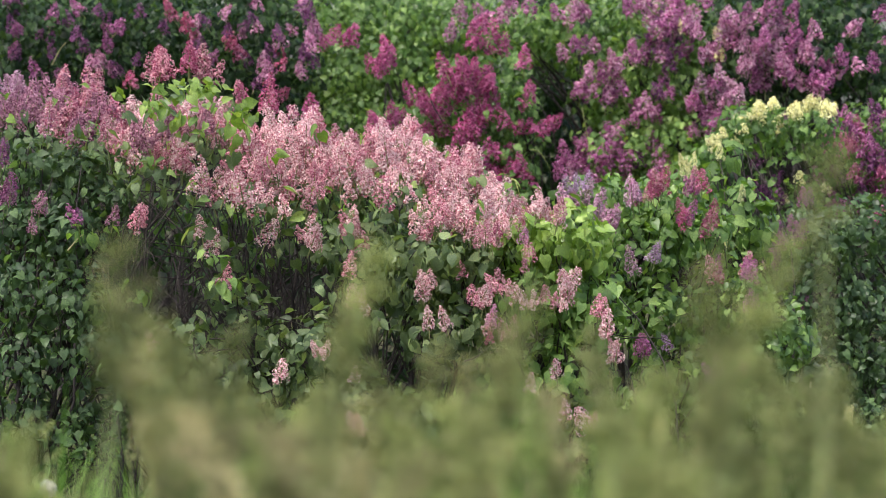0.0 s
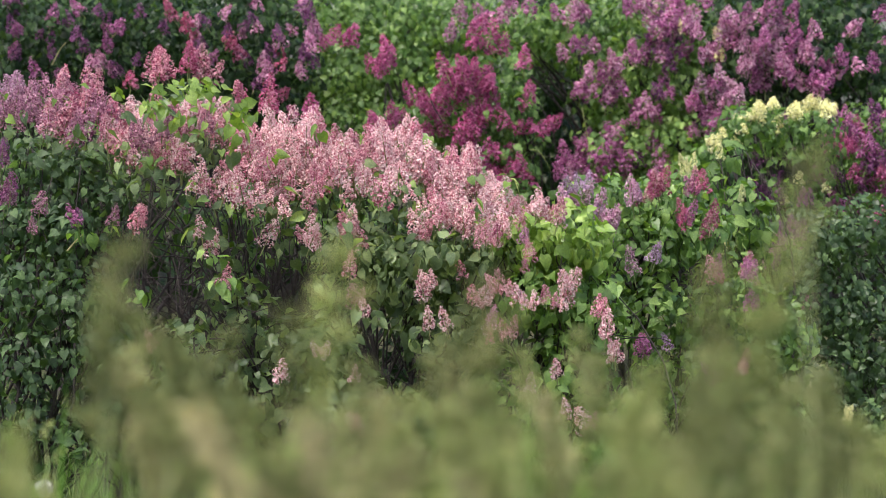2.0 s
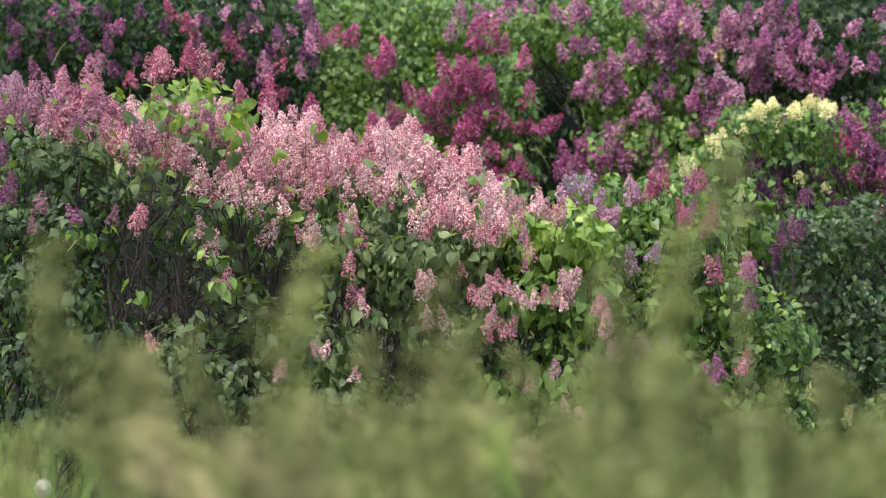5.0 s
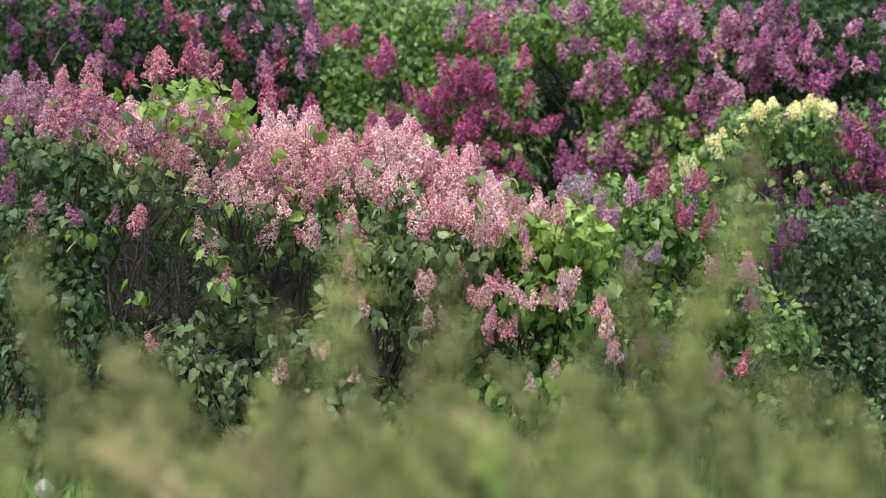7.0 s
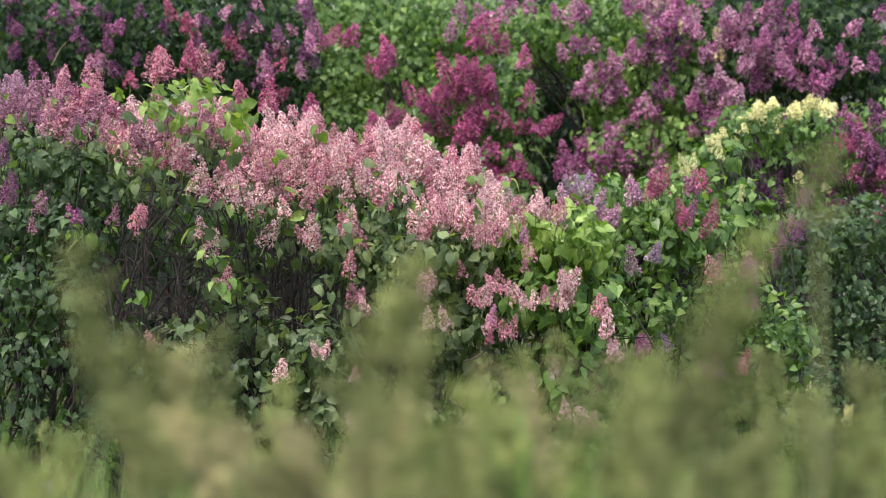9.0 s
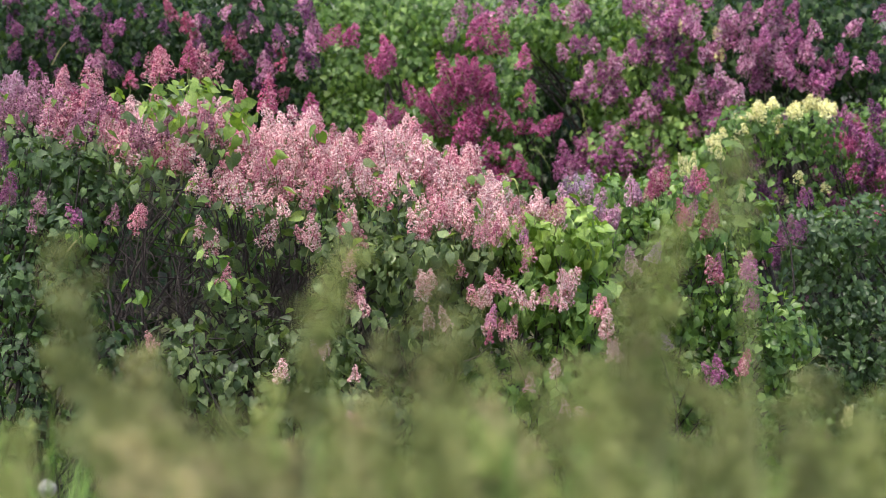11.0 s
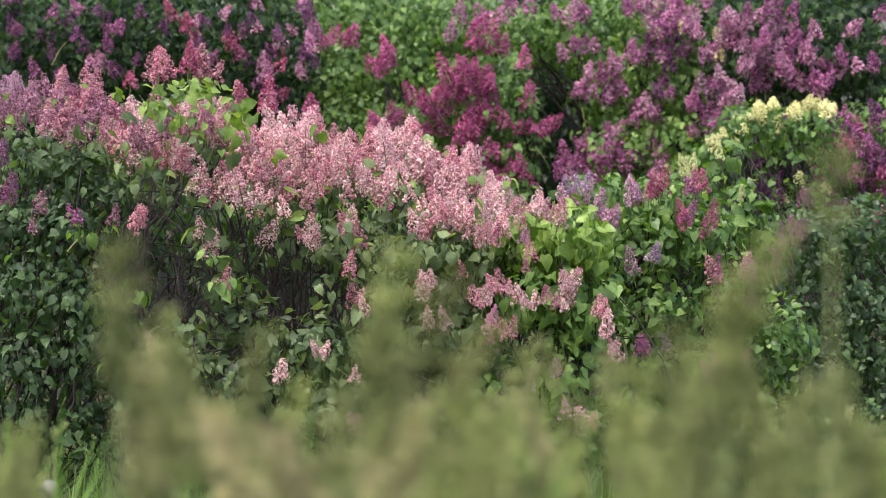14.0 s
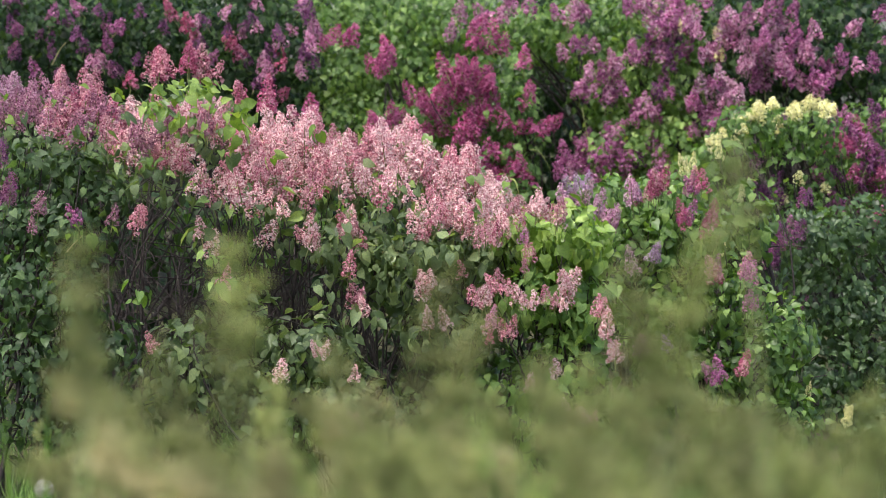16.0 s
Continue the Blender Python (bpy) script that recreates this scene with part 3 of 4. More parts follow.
mixed_bush = lilac("lilac with lavender and rose panicles over green leaves", 14, (0.95, 15.7), [
    (0.581, 15.7, 0.992, 0.168, 0.3, 0.105, 339, 0), (0.812, 15.7, 0.981, 0.179, 0.3, 0.105, 359, 0), (0.724, 15.6, 0.825, 0.188, 0.3, 0.146, 424, 0),
    (0.939, 15.7, 0.865, 0.147, 0.3, 0.126, 359, 0), (0.808, 15.6, 0.574, 0.209, 0.3, 0.167, 466, 0), (1.066, 15.7, 0.634, 0.168, 0.3, 0.168, 424, 0), (1.284, 15.8, 0.482, 0.106, 0.25, 0.148, 232, 0),
    (1.15, 15.7, 0.402, 0.189, 0.3, 0.168, 424, 0), (0.913, 15.6, 0.323, 0.23, 0.3, 0.188, 466, 0), (1.235, 15.7, 0.191, 0.189, 0.3, 0.168, 381, 0), (0.745, 15.6, 0.155, 0.23, 0.3, 0.167, 381, 0),
], LEAF_FRESH, 0.042, True, singles=26, sway=0.7, stems=10, shell=0.4)
bloom(mixed_bush, 15.05, [(0.779, 1.069, 0.028, 4), (0.738, 1.049, 0.028, 3), (0.884, 1.075, 0.024, 4), (0.92, 1.083, 0.016, 1), (0.86, 0.958, 0.018, 3), (0.94, 0.948, 0.016, 2), (0.93, 0.917, 0.014, 1),
                         (0.977, 0.76, 0.028, 4), (1.082, 0.764, 0.02, 3), (1.092, 0.667, 0.02, 2), (0.719, 0.489, 0.016, 2), (1.062, 0.413, 0.024, 3), (0.991, 0.403, 0.024, 2), (0.698, 1.028, 0.016, 1)], [BUDS, MAGENTA, ROSE], 0.72, depth=0.05)
bloom(mixed_bush, 15.05, [(0.436, 1.043, 0.016, 3), (0.5, 1.075, 0.016, 2), (0.486, 1.022, 0.02, 3), (0.557, 0.994, 0.02, 3), (0.581, 0.948, 0.024, 4), (0.569, 0.881, 0.018, 3), (0.688, 1.063, 0.02, 3),
                         (0.674, 1.028, 0.016, 1), (0.749, 0.837, 0.018, 2), (0.678, 0.782, 0.018, 1), (0.81, 0.514, 0.016, 1)], [LAVENDER, MAUVE], 0.75, depth=0.05)

cream_near = lilac("cream-flowered lilac with large bright leaves", 15, (1.3, 16.6), [
    (1.126, 16.6, 1.172, 0.08, 0.2, 0.05, 22, 0), (1.157, 16.4, 0.941, 0.121, 0.25, 0.143, 143, 0), (1.015, 16.6, 1.049, 0.1, 0.2, 0.1, 78, 0), (1.201, 16.4, 0.853, 0.088, 0.2, 0.11, 78, 0), (1.075, 16.5, 0.851, 0.111, 0.2, 0.088, 64, 0),
], LEAF_FRESH, 0.055, True, singles=34, sway=0.5, stems=3)
bloom(cream_near, 16.0, [(0.918, 1.132, 0.013, 2), (0.946, 1.149, 0.009, 1), (1.135, 1.036, 0.006, 1), (1.047, 0.849, 0.017, 3), (1.046, 1.192, 0.009, 1), (0.903, 1.032, 0.009, 1), (1.38, 0.295, 0.011, 1),
                         (1.516, 0.183, 0.021, 2), (1.376, 0.177, 0.013, 1)], [CREAM], 0.7, depth=0.03)

leafy = lilac("dense green lilac with few mauve panicles", 16, (-1.5, 14.6), [
    (-1.496, 14.8, 0.921, 0.159, 0.3, 0.139, 295, 0), (-1.309, 14.7, 0.883, 0.158, 0.3, 0.118, 313, 0), (-1.457, 14.6, 0.689, 0.176, 0.3, 0.157, 369, 0),
] + [
    (-1.261, 14.6, 0.67, 0.137, 0.3, 0.157, 276, 0), (-1.438, 14.6, 0.454, 0.176, 0.3, 0.157, 331, 0), (-1.183, 14.6, 0.493, 0.157, 0.3, 0.137, 258, 0), (-1.152, 14.7, 0.292, 0.177, 0.3, 0.138, 238, 0), (-1.657, 15, 1.18, 0.141, 0.3, 0.181, 220, 0), (-1.458, 14.6, 0.258, 0.176, 0.3, 0.117, 180, 0), (-1.262, 14.6, 0.18, 0.176, 0.3, 0.117, 165, 0),
    (-1.436, 14.8, 1.14, 0.119, 0.25, 0.079, 190, 0), (-1.278, 14.8, 1.12, 0.109, 0.25, 0.079, 190, 0), (-1.179, 14.8, 1.021, 0.109, 0.25, 0.089, 190, 0), (-1.377, 14.8, 1.001, 0.119, 0.25, 0.079, 190, 0), 
], LEAF_DARK, 0.038, True, singles=30, sway=0.6, stems=12, shell=0.35)
bloom(leafy, 14.35, [(-1.489, 1.063, 0.038, 4), (-1.517, 1.188, 0.035, 5), (-1.37, 1.001, 0.015, 1), (-1.229, 0.982, 0.019, 2), (-1.124, 0.971, 0.015, 1), (-1.397, 0.944, 0.012, 1)], [DUSK, DUSK, MAGENTA, PURPLE], 0.7)

shaded = lilac("shaded small-leaved lilac with a few magenta panicles", 17, (2.4, 17.24), [
    (1.522, 17.3, 0.813, 0.209, 0.4, 0.162, 655, 0), (1.73, 17.3, 0.836, 0.186, 0.4, 0.186, 616, 0), (1.563, 17.24, 0.56, 0.254, 0.4, 0.185, 809, 0),
    (1.748, 17.24, 0.421, 0.185, 0.4, 0.231, 693, 0), (1.535, 17.18, 0.262, 0.23, 0.4, 0.184, 693, 0), (1.747, 16.99, 0.067, 0.182, 0.4, 0.182, 655, 0), (1.416, 17.12, -0.034, 0.23, 0.4, 0.161, 501, 0), (1.624, 16.9, -0.121, 0.227, 0.35, 0.125, 420, 0),
], LEAF_DARK, 0.036, True, shell=0.4, singles=28, sway=0.3, stems=8)
bloom(shaded, 16.99, [(1.426, 0.865, 0.027, 3), (1.369, 0.831, 0.023, 2), (1.324, 0.785, 0.032, 3), (1.335, 0.751, 0.018, 1), (1.46, 1.013, 0.018, 2), (1.472, 0.591, 0.018, 1), (1.53, 0.044, 0.023, 2),
                     (1.564, -0.025, 0.018, 1)], [MAGENTA, PURPLE], 0.75)

cream = lilac("cream lilac bush topped with pale yellow panicles", 18, (2.1, 18.31), [
    (1.347, 18.24, 1.296, 0.171, 0.4, 0.11, 380, 0), (1.555, 18.24, 1.272, 0.171, 0.4, 0.11, 340, 0), (1.196, 18.18, 1.191, 0.097, 0.3, 0.085, 191, 0),
    (1.501, 18.18, 1.113, 0.207, 0.4, 0.122, 120, 0), (1.555, 18.24, 0.942, 0.171, 0.4, 0.122, 100, 0), (1.659, 18.31, 1.162, 0.074, 0.3, 0.147, 90, 0),
], LEAF_MID, 0.034, False, singles=36, sway=0.3, stems=4)
bloom(cream, 17.96, [(1.387, 1.432, 0.017, 3), (1.345, 1.396, 0.029, 4), (1.302, 1.379, 0.024, 3), (1.268, 1.326, 0.027, 3), (1.181, 1.282, 0.022, 3), (1.159, 1.241, 0.015, 1), (1.237, 1.251, 0.024, 2),
                    (1.51, 1.391, 0.022, 4), (1.568, 1.416, 0.022, 4), (1.641, 1.391, 0.019, 4), (1.462, 1.374, 0.012, 1), (1.634, 1.065, 0.017, 2), (1.479, 1.021, 0.019, 2), (1.515, 1.101, 0.012, 1),
                    (1.423, 1.319, 0.015, 1)], [CREAM], 0.85)
bloom(cream, 18.09, [(1.404, 1.02, 0.054, 5), (1.447, 1.337, 0.019, 1), (1.343, 1.174, 0.019, 1)], [PURPLE], 1.02)

magenta = lilac("magenta lilac in dense bloom", 19, (3.2, 18.74), [
    (1.848, 18.74, 1.262, 0.138, 0.4, 0.126, 271, 0), (1.943, 18.68, 1.087, 0.2, 0.4, 0.15, 326, 0), (1.818, 18.68, 1.037, 0.113, 0.3, 0.125, 235, 0), (2.024, 18.74, 1.313, 0.126, 0.4, 0.151, 217, 0),
], LEAF_MID, 0.038, False, singles=20, sway=0.2, stems=3)
bloom(magenta, 18.34, [(1.719, 1.322, 0.04, 6), (1.714, 1.261, 0.03, 3), (1.768, 1.253, 0.04, 3), (1.842, 1.298, 0.049, 6), (1.818, 1.174, 0.062, 9), (1.904, 1.199, 0.062, 9), (1.892, 1.335, 0.037, 3),
                      (1.719, 1.132, 0.037, 3), (1.67, 1.12, 0.025, 2), (1.794, 1.033, 0.035, 3), (1.905, 1.051, 0.049, 8), (1.823, 0.934, 0.03, 3), (1.732, 0.944, 0.02, 2), (1.67, 0.934, 0.015, 2),
                      (1.769, 0.972, 0.02, 2), (1.843, 0.996, 0.035, 3), (1.991, 1.137, 0.049, 4)], [CRIMSON, MAGENTA, PURPLE], 1.0)

# Shade from taller growth is painted into this bush's leaf colour.
purple = lilac("purple lilac bush with mauve panicles over leaves darkened for shade", 20, (-2.4, 19.36), [
    (-1.993, 19.48, 1.788, 0.287, 0.6, 0.235, 646, 0), (-1.707, 19.48, 1.71, 0.287, 0.6, 0.235, 708, 0), (-1.424, 19.55, 1.791, 0.288, 0.6, 0.236, 708, 0), (-1.132, 19.48, 1.71, 0.287, 0.6, 0.235, 677, 0),
    (-0.845, 19.48, 1.762, 0.248, 0.6, 0.235, 616, 0), (-0.739, 19.42, 1.579, 0.182, 0.5, 0.182, 461, 0), (-1.884, 19.42, 1.501, 0.286, 0.5, 0.208, 523, 0), (-1.519, 19.42, 1.527, 0.286, 0.5, 0.182, 554, 0),
    (-0.947, 19.42, 1.501, 0.234, 0.5, 0.208, 523, 0), (-0.791, 19.42, 1.344, 0.234, 0.5, 0.182, 430, 0), (-1.263, 19.48, 1.371, 0.287, 0.5, 0.183, 430, 0),
], LEAF_SHADED, 0.040, False, shell=0.4, singles=24, stems=8)
bloom(purple, 18.96, [(-1.949, 1.838, 0.064, 5), (-1.903, 1.787, 0.038, 3), (-1.822, 1.744, 0.02, 1), (-1.784, 1.693, 0.026, 2), (-1.95, 1.68, 0.031, 3), (-1.758, 1.807, 0.02, 1), (-1.681, 1.807, 0.02, 1),
                     (-1.725, 1.634, 0.031, 2), (-1.674, 1.711, 0.036, 2), (-1.618, 1.68, 0.015, 1), (-1.477, 1.787, 0.036, 3), (-1.516, 1.757, 0.023, 2), (-1.472, 1.685, 0.023, 2), (-1.35, 1.838, 0.026, 1),
                     (-1.273, 1.787, 0.02, 2), (-1.817, 1.57, 0.02, 1), (-1.746, 1.558, 0.02, 1), (-1.528, 1.864, 0.038, 3), (-1.618, 1.851, 0.026, 2), (-1.12, 1.642, 0.02, 1), (-1.051, 1.634, 0.026, 2)], [PURPLE, PURPLE, PURPLE, MAGENTA], 0.82)
bloom(purple, 18.90, [(-1.567, 1.602, 0.025, 3), (-1.511, 1.589, 0.023, 2), (-1.448, 1.577, 0.028, 3), (-1.392, 1.602, 0.02, 2), (-1.392, 1.518, 0.025, 2), (-1.557, 1.531, 0.025, 2), (-1.269, 1.666, 0.02, 2),
                     (-1.18, 1.849, 0.036, 3), (-1.137, 1.767, 0.018, 1), (-1.078, 1.755, 0.033, 4), (-1.022, 1.818, 0.031, 3), (-1.053, 1.709, 0.028, 2), (-0.972, 1.709, 0.033, 4), (-0.913, 1.729, 0.025, 2),
                     (-0.875, 1.65, 0.036, 4), (-0.748, 1.64, 0.036, 4), (-0.786, 1.582, 0.028, 3), (-0.837, 1.564, 0.023, 2), (-0.743, 1.551, 0.028, 3), (-0.845, 1.513, 0.018, 1), (-0.786, 1.5, 0.018, 1), (-0.735, 1.475, 0.02, 1)], [ORCHID, PURPLE, BUDS], 0.85)
bloom(purple, 18.90, [(-0.799, 1.836, 0.038, 3), (-0.926, 1.793, 0.025, 2), (-0.824, 1.767, 0.018, 1), (-0.722, 1.696, 0.02, 1), (-0.735, 1.755, 0.023, 2), (-0.646, 1.818, 0.046, 5), (-0.595, 1.785, 0.028, 4),
                     (-0.58, 1.691, 0.023, 2), (-0.633, 1.653, 0.028, 3), (-0.633, 1.594, 0.028, 2), (-0.58, 1.607, 0.015, 1), (-0.57, 1.722, 0.02, 1)], [PURPLE, ORCHID], 0.85)

green = lilac("bright green lilac with hardly any bloom", 21, (-0.6, 20.18), [
    (-0.499, 20.24, 1.813, 0.244, 0.6, 0.217, 1040, 0), (-0.228, 20.24, 1.813, 0.244, 0.6, 0.217, 1040, 0), (-0.442, 20.11, 1.567, 0.27, 0.6, 0.216, 1120, 0), (-0.172, 20.11, 1.594, 0.243, 0.6, 0.216, 1040, 0),
    (-0.466, 19.99, 1.323, 0.241, 0.6, 0.188, 920, 0), (-0.225, 19.99, 1.35, 0.214, 0.6, 0.188, 880, 0), (0.043, 20.11, 1.782, 0.243, 0.6, 0.189, 960, 0),
], LEAF_FRESH, 0.036, False, singles=30, stems=8)

crimson = lilac("crimson lilac with deep red-purple panicles", 22, (0.8, 19.11), [
    (0.093, 19.24, 1.42, 0.193, 0.5, 0.193, 430, 0), (-0.036, 19.24, 1.317, 0.155, 0.4, 0.129, 307, 0), (0.248, 19.24, 1.317, 0.193, 0.5, 0.206, 461, 0), (0.325, 19.24, 1.472, 0.075, 0.4, 0.206, 243, 0),
    (0.25, 19.17, 1.162, 0.165, 0.5, 0.154, 430, 0), (-0.242, 19.24, 1.291, 0.129, 0.3, 0.103, 184, 0), (0.31, 19.11, 1.034, 0.12, 0.5, 0.128, 338, 0), (-0.272, 19.55, 1.608, 0.066, 0.3, 0.079, 61, 0),
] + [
    # Added lumps behind the gap, in darkened leaves that paint its shade.
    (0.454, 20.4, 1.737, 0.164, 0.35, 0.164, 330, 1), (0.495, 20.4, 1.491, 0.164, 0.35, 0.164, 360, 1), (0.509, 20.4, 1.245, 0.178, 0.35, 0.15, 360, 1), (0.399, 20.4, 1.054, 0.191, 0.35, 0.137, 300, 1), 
], LEAF_MID, 0.040, False, LEAF_SHADED, singles=34, stems=6)
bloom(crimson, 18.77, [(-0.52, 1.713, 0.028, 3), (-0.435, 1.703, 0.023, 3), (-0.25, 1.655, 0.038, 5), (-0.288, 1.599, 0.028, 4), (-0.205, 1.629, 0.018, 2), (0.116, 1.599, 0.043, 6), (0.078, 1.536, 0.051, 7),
                      (0.136, 1.498, 0.051, 7), (0.015, 1.46, 0.038, 4), (-0.061, 1.435, 0.04, 5), (-0.106, 1.447, 0.018, 1), (-0.061, 1.384, 0.035, 4), (0.015, 1.397, 0.023, 3), (0.116, 1.447, 0.051, 5),
                      (0.192, 1.46, 0.028, 3), (0.222, 1.41, 0.028, 3), (-0.301, 1.321, 0.028, 4), (-0.225, 1.359, 0.035, 4), (0.091, 1.334, 0.051, 5), (0.147, 1.329, 0.023, 3), (0.356, 1.612, 0.018, 1), (0.243, 1.657, 0.028, 3)], [CRIMSON], 1.0)
bloom(crimson, 18.77, [(0.356, 1.498, 0.033, 3), (0.374, 1.43, 0.013, 1), (0.293, 1.359, 0.018, 2), (0.394, 1.321, 0.038, 4), (0.475, 1.346, 0.013, 1), (0.091, 1.258, 0.051, 4), (0.243, 1.22, 0.033, 4),
                      (0.192, 1.144, 0.056, 6), (0.268, 1.132, 0.035, 4), (0.356, 1.132, 0.043, 5), (0.306, 1.106, 0.028, 2), (0.129, 1.793, 0.028, 2), (0.205, 1.738, 0.015, 1), (0.147, 1.725, 0.028, 3),
                      (0.217, 1.511, 0.023, 1), (-0.035, 1.326, 0.035, 3), (-0.629, 1.41, 0.03, 3), (-0.566, 1.377, 0.025, 2), (0.015, 1.288, 0.025, 2)], [CRIMSON], 1.0)

violet = lilac("lilac with violet and orchid-pink panicles", 23, (1.7, 19.55), [
    (0.359, 19.73, 1.744, 0.238, 0.5, 0.159, 778, 0), (0.648, 19.67, 1.742, 0.211, 0.5, 0.211, 677, 0), (0.961, 19.61, 1.766, 0.237, 0.5, 0.21, 642, 0), (0.80, 19.55, 1.503, 0.2, 0.5, 0.21, 710, 1),
    (1.011, 19.55, 1.503, 0.21, 0.5, 0.183, 642, 1), (0.81, 19.42, 1.214, 0.19, 0.5, 0.156, 642, 1), (1.057, 19.42, 1.24, 0.208, 0.5, 0.156, 575, 1), (1.028, 19.36, 1.033, 0.26, 0.5, 0.156, 507, 1), (0.69, 19.36, 0.981, 0.13, 0.4, 0.13, 173, 1), (1.175, 19.67, 1.689, 0.185, 0.5, 0.237, 507, 0),
], LEAF_FRESH, 0.038, False, LEAF_PALE, singles=28, stems=8)
bloom(violet, 19.08, [(0.208, 1.83, 0.051, 6), (0.028, 1.742, 0.023, 2), (0.08, 1.845, 0.023, 2), (0.349, 1.85, 0.033, 3), (0.555, 1.824, 0.031, 4), (0.644, 1.837, 0.031, 4), (0.585, 1.688, 0.033, 3),
                     (0.555, 1.658, 0.018, 1), (0.683, 1.696, 0.018, 1), (0.619, 1.535, 0.044, 5), (0.632, 1.491, 0.028, 3), (0.734, 1.586, 0.033, 5), (0.812, 1.619, 0.028, 4), (0.889, 1.632, 0.033, 4),
                     (0.755, 1.473, 0.031, 3), (0.791, 1.504, 0.018, 2), (0.858, 1.401, 0.036, 5), (0.953, 1.401, 0.031, 4), (0.619, 1.214, 0.064, 8), (0.709, 1.239, 0.051, 6), (0.555, 1.142, 0.036, 5), (0.658, 1.131, 0.051, 5)], [ORCHID, MAGENTA], 1.0)
bloom(violet, 19.08, [(0.914, 1.791, 0.072, 9), (0.965, 1.83, 0.064, 7), (1.042, 1.817, 0.051, 5), (0.978, 1.76, 0.036, 3), (1.043, 1.683, 0.062, 8), (0.991, 1.645, 0.036, 4), (1.004, 1.491, 0.033, 5),
                     (1.017, 1.876, 0.051, 4), (1.171, 1.863, 0.039, 3), (1.146, 1.427, 0.033, 4), (1.171, 1.337, 0.046, 6), (1.159, 1.278, 0.031, 3), (0.748, 1.265, 0.046, 5), (0.838, 1.226, 0.051, 6),
                     (0.915, 1.196, 0.044, 4), (0.966, 1.157, 0.033, 3), (1.005, 1.106, 0.028, 3), (0.786, 1.157, 0.036, 3)], [MAGENTA, ORCHID, PURPLE, ORCHID], 1.0)

# Its leaves take the shade-darkened green as well.
orchid = lilac("pale orchid lilac in heavy bloom", 24, (3.0, 19.30), [
    (1.342, 19.42, 1.76, 0.234, 0.5, 0.182, 493, 0), (1.265, 19.42, 1.475, 0.143, 0.4, 0.182, 338, 0), (1.468, 19.36, 1.577, 0.182, 0.4, 0.156, 400, 0), (1.701, 19.36, 1.577, 0.208, 0.5, 0.182, 461, 0),
    (1.816, 19.48, 1.736, 0.209, 0.5, 0.183, 493, 0), (1.967, 19.42, 1.553, 0.208, 0.5, 0.208, 554, 0), (1.623, 19.67, 1.795, 0.211, 0.5, 0.158, 400, 0), (1.425, 19.48, 1.319, 0.209, 0.5, 0.157, 369, 0),
], LEAF_SHADED, 0.040, False, singles=28, stems=14)
bloom(orchid, 18.90, [(1.096, 1.755, 0.028, 3), (1.15, 1.767, 0.023, 3), (1.262, 1.78, 0.043, 6), (1.312, 1.818, 0.033, 3), (1.363, 1.793, 0.033, 5), (1.185, 1.666, 0.033, 5), (1.313, 1.716, 0.043, 6),
                     (1.389, 1.716, 0.043, 6), (1.452, 1.729, 0.038, 6), (1.503, 1.716, 0.023, 3), (1.44, 1.653, 0.028, 4), (1.491, 1.628, 0.018, 3), (1.236, 1.615, 0.033, 4), (1.338, 1.615, 0.033, 4),
                     (1.389, 1.615, 0.023, 3), (1.631, 1.678, 0.043, 6), (1.669, 1.64, 0.036, 4), (1.592, 1.628, 0.023, 2), (1.186, 1.5, 0.033, 4), (1.262, 1.45, 0.038, 6), (1.288, 1.411, 0.033, 4), (1.242, 1.378, 0.033, 4), (1.287, 1.518, 0.018, 2)], [MAUVE, ORCHID, MAGENTA], 0.95)
bloom(orchid, 18.90, [(1.554, 1.602, 0.033, 4), (1.529, 1.551, 0.028, 3), (1.44, 1.526, 0.031, 4), (1.644, 1.526, 0.038, 5), (1.694, 1.551, 0.023, 3), (1.669, 1.475, 0.023, 2), (1.771, 1.589, 0.033, 2),
                     (1.733, 1.577, 0.023, 3), (1.745, 1.678, 0.033, 2), (1.808, 1.793, 0.03, 3), (1.948, 1.844, 0.023, 2), (1.478, 1.844, 0.051, 4), (1.554, 1.818, 0.038, 4), (1.567, 1.716, 0.028, 3),
                     (1.86, 1.602, 0.028, 1), (1.936, 1.615, 0.02, 1), (1.979, 1.716, 0.02, 1), (1.669, 1.742, 0.018, 1)], [ORCHID, MAGENTA], 1.0)
bloom(orchid, 18.90, [(1.081, 1.765, 0.008, 1), (1.231, 1.729, 0.008, 1), (1.224, 1.64, 0.008, 1)], [CREAM], 0.7)

# Filler added behind the bare stems; its leaf colour carries the recess's shade.
lilac("leafy growth on the far side of the pink lilac, darkened for shade", 25, (-0.6, 16.6), [
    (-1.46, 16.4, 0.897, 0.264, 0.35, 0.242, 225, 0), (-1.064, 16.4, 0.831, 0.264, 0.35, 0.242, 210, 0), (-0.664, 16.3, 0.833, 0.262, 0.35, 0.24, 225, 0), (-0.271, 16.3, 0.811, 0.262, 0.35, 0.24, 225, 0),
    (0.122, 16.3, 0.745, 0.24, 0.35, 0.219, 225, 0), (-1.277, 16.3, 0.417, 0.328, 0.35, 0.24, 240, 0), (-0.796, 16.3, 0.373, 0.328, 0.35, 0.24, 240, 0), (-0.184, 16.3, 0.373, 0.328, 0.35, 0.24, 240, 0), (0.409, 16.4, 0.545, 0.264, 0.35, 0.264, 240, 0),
], LEAF_SHADED, 0.05, True, shell=0.3, singles=16, stems=16)


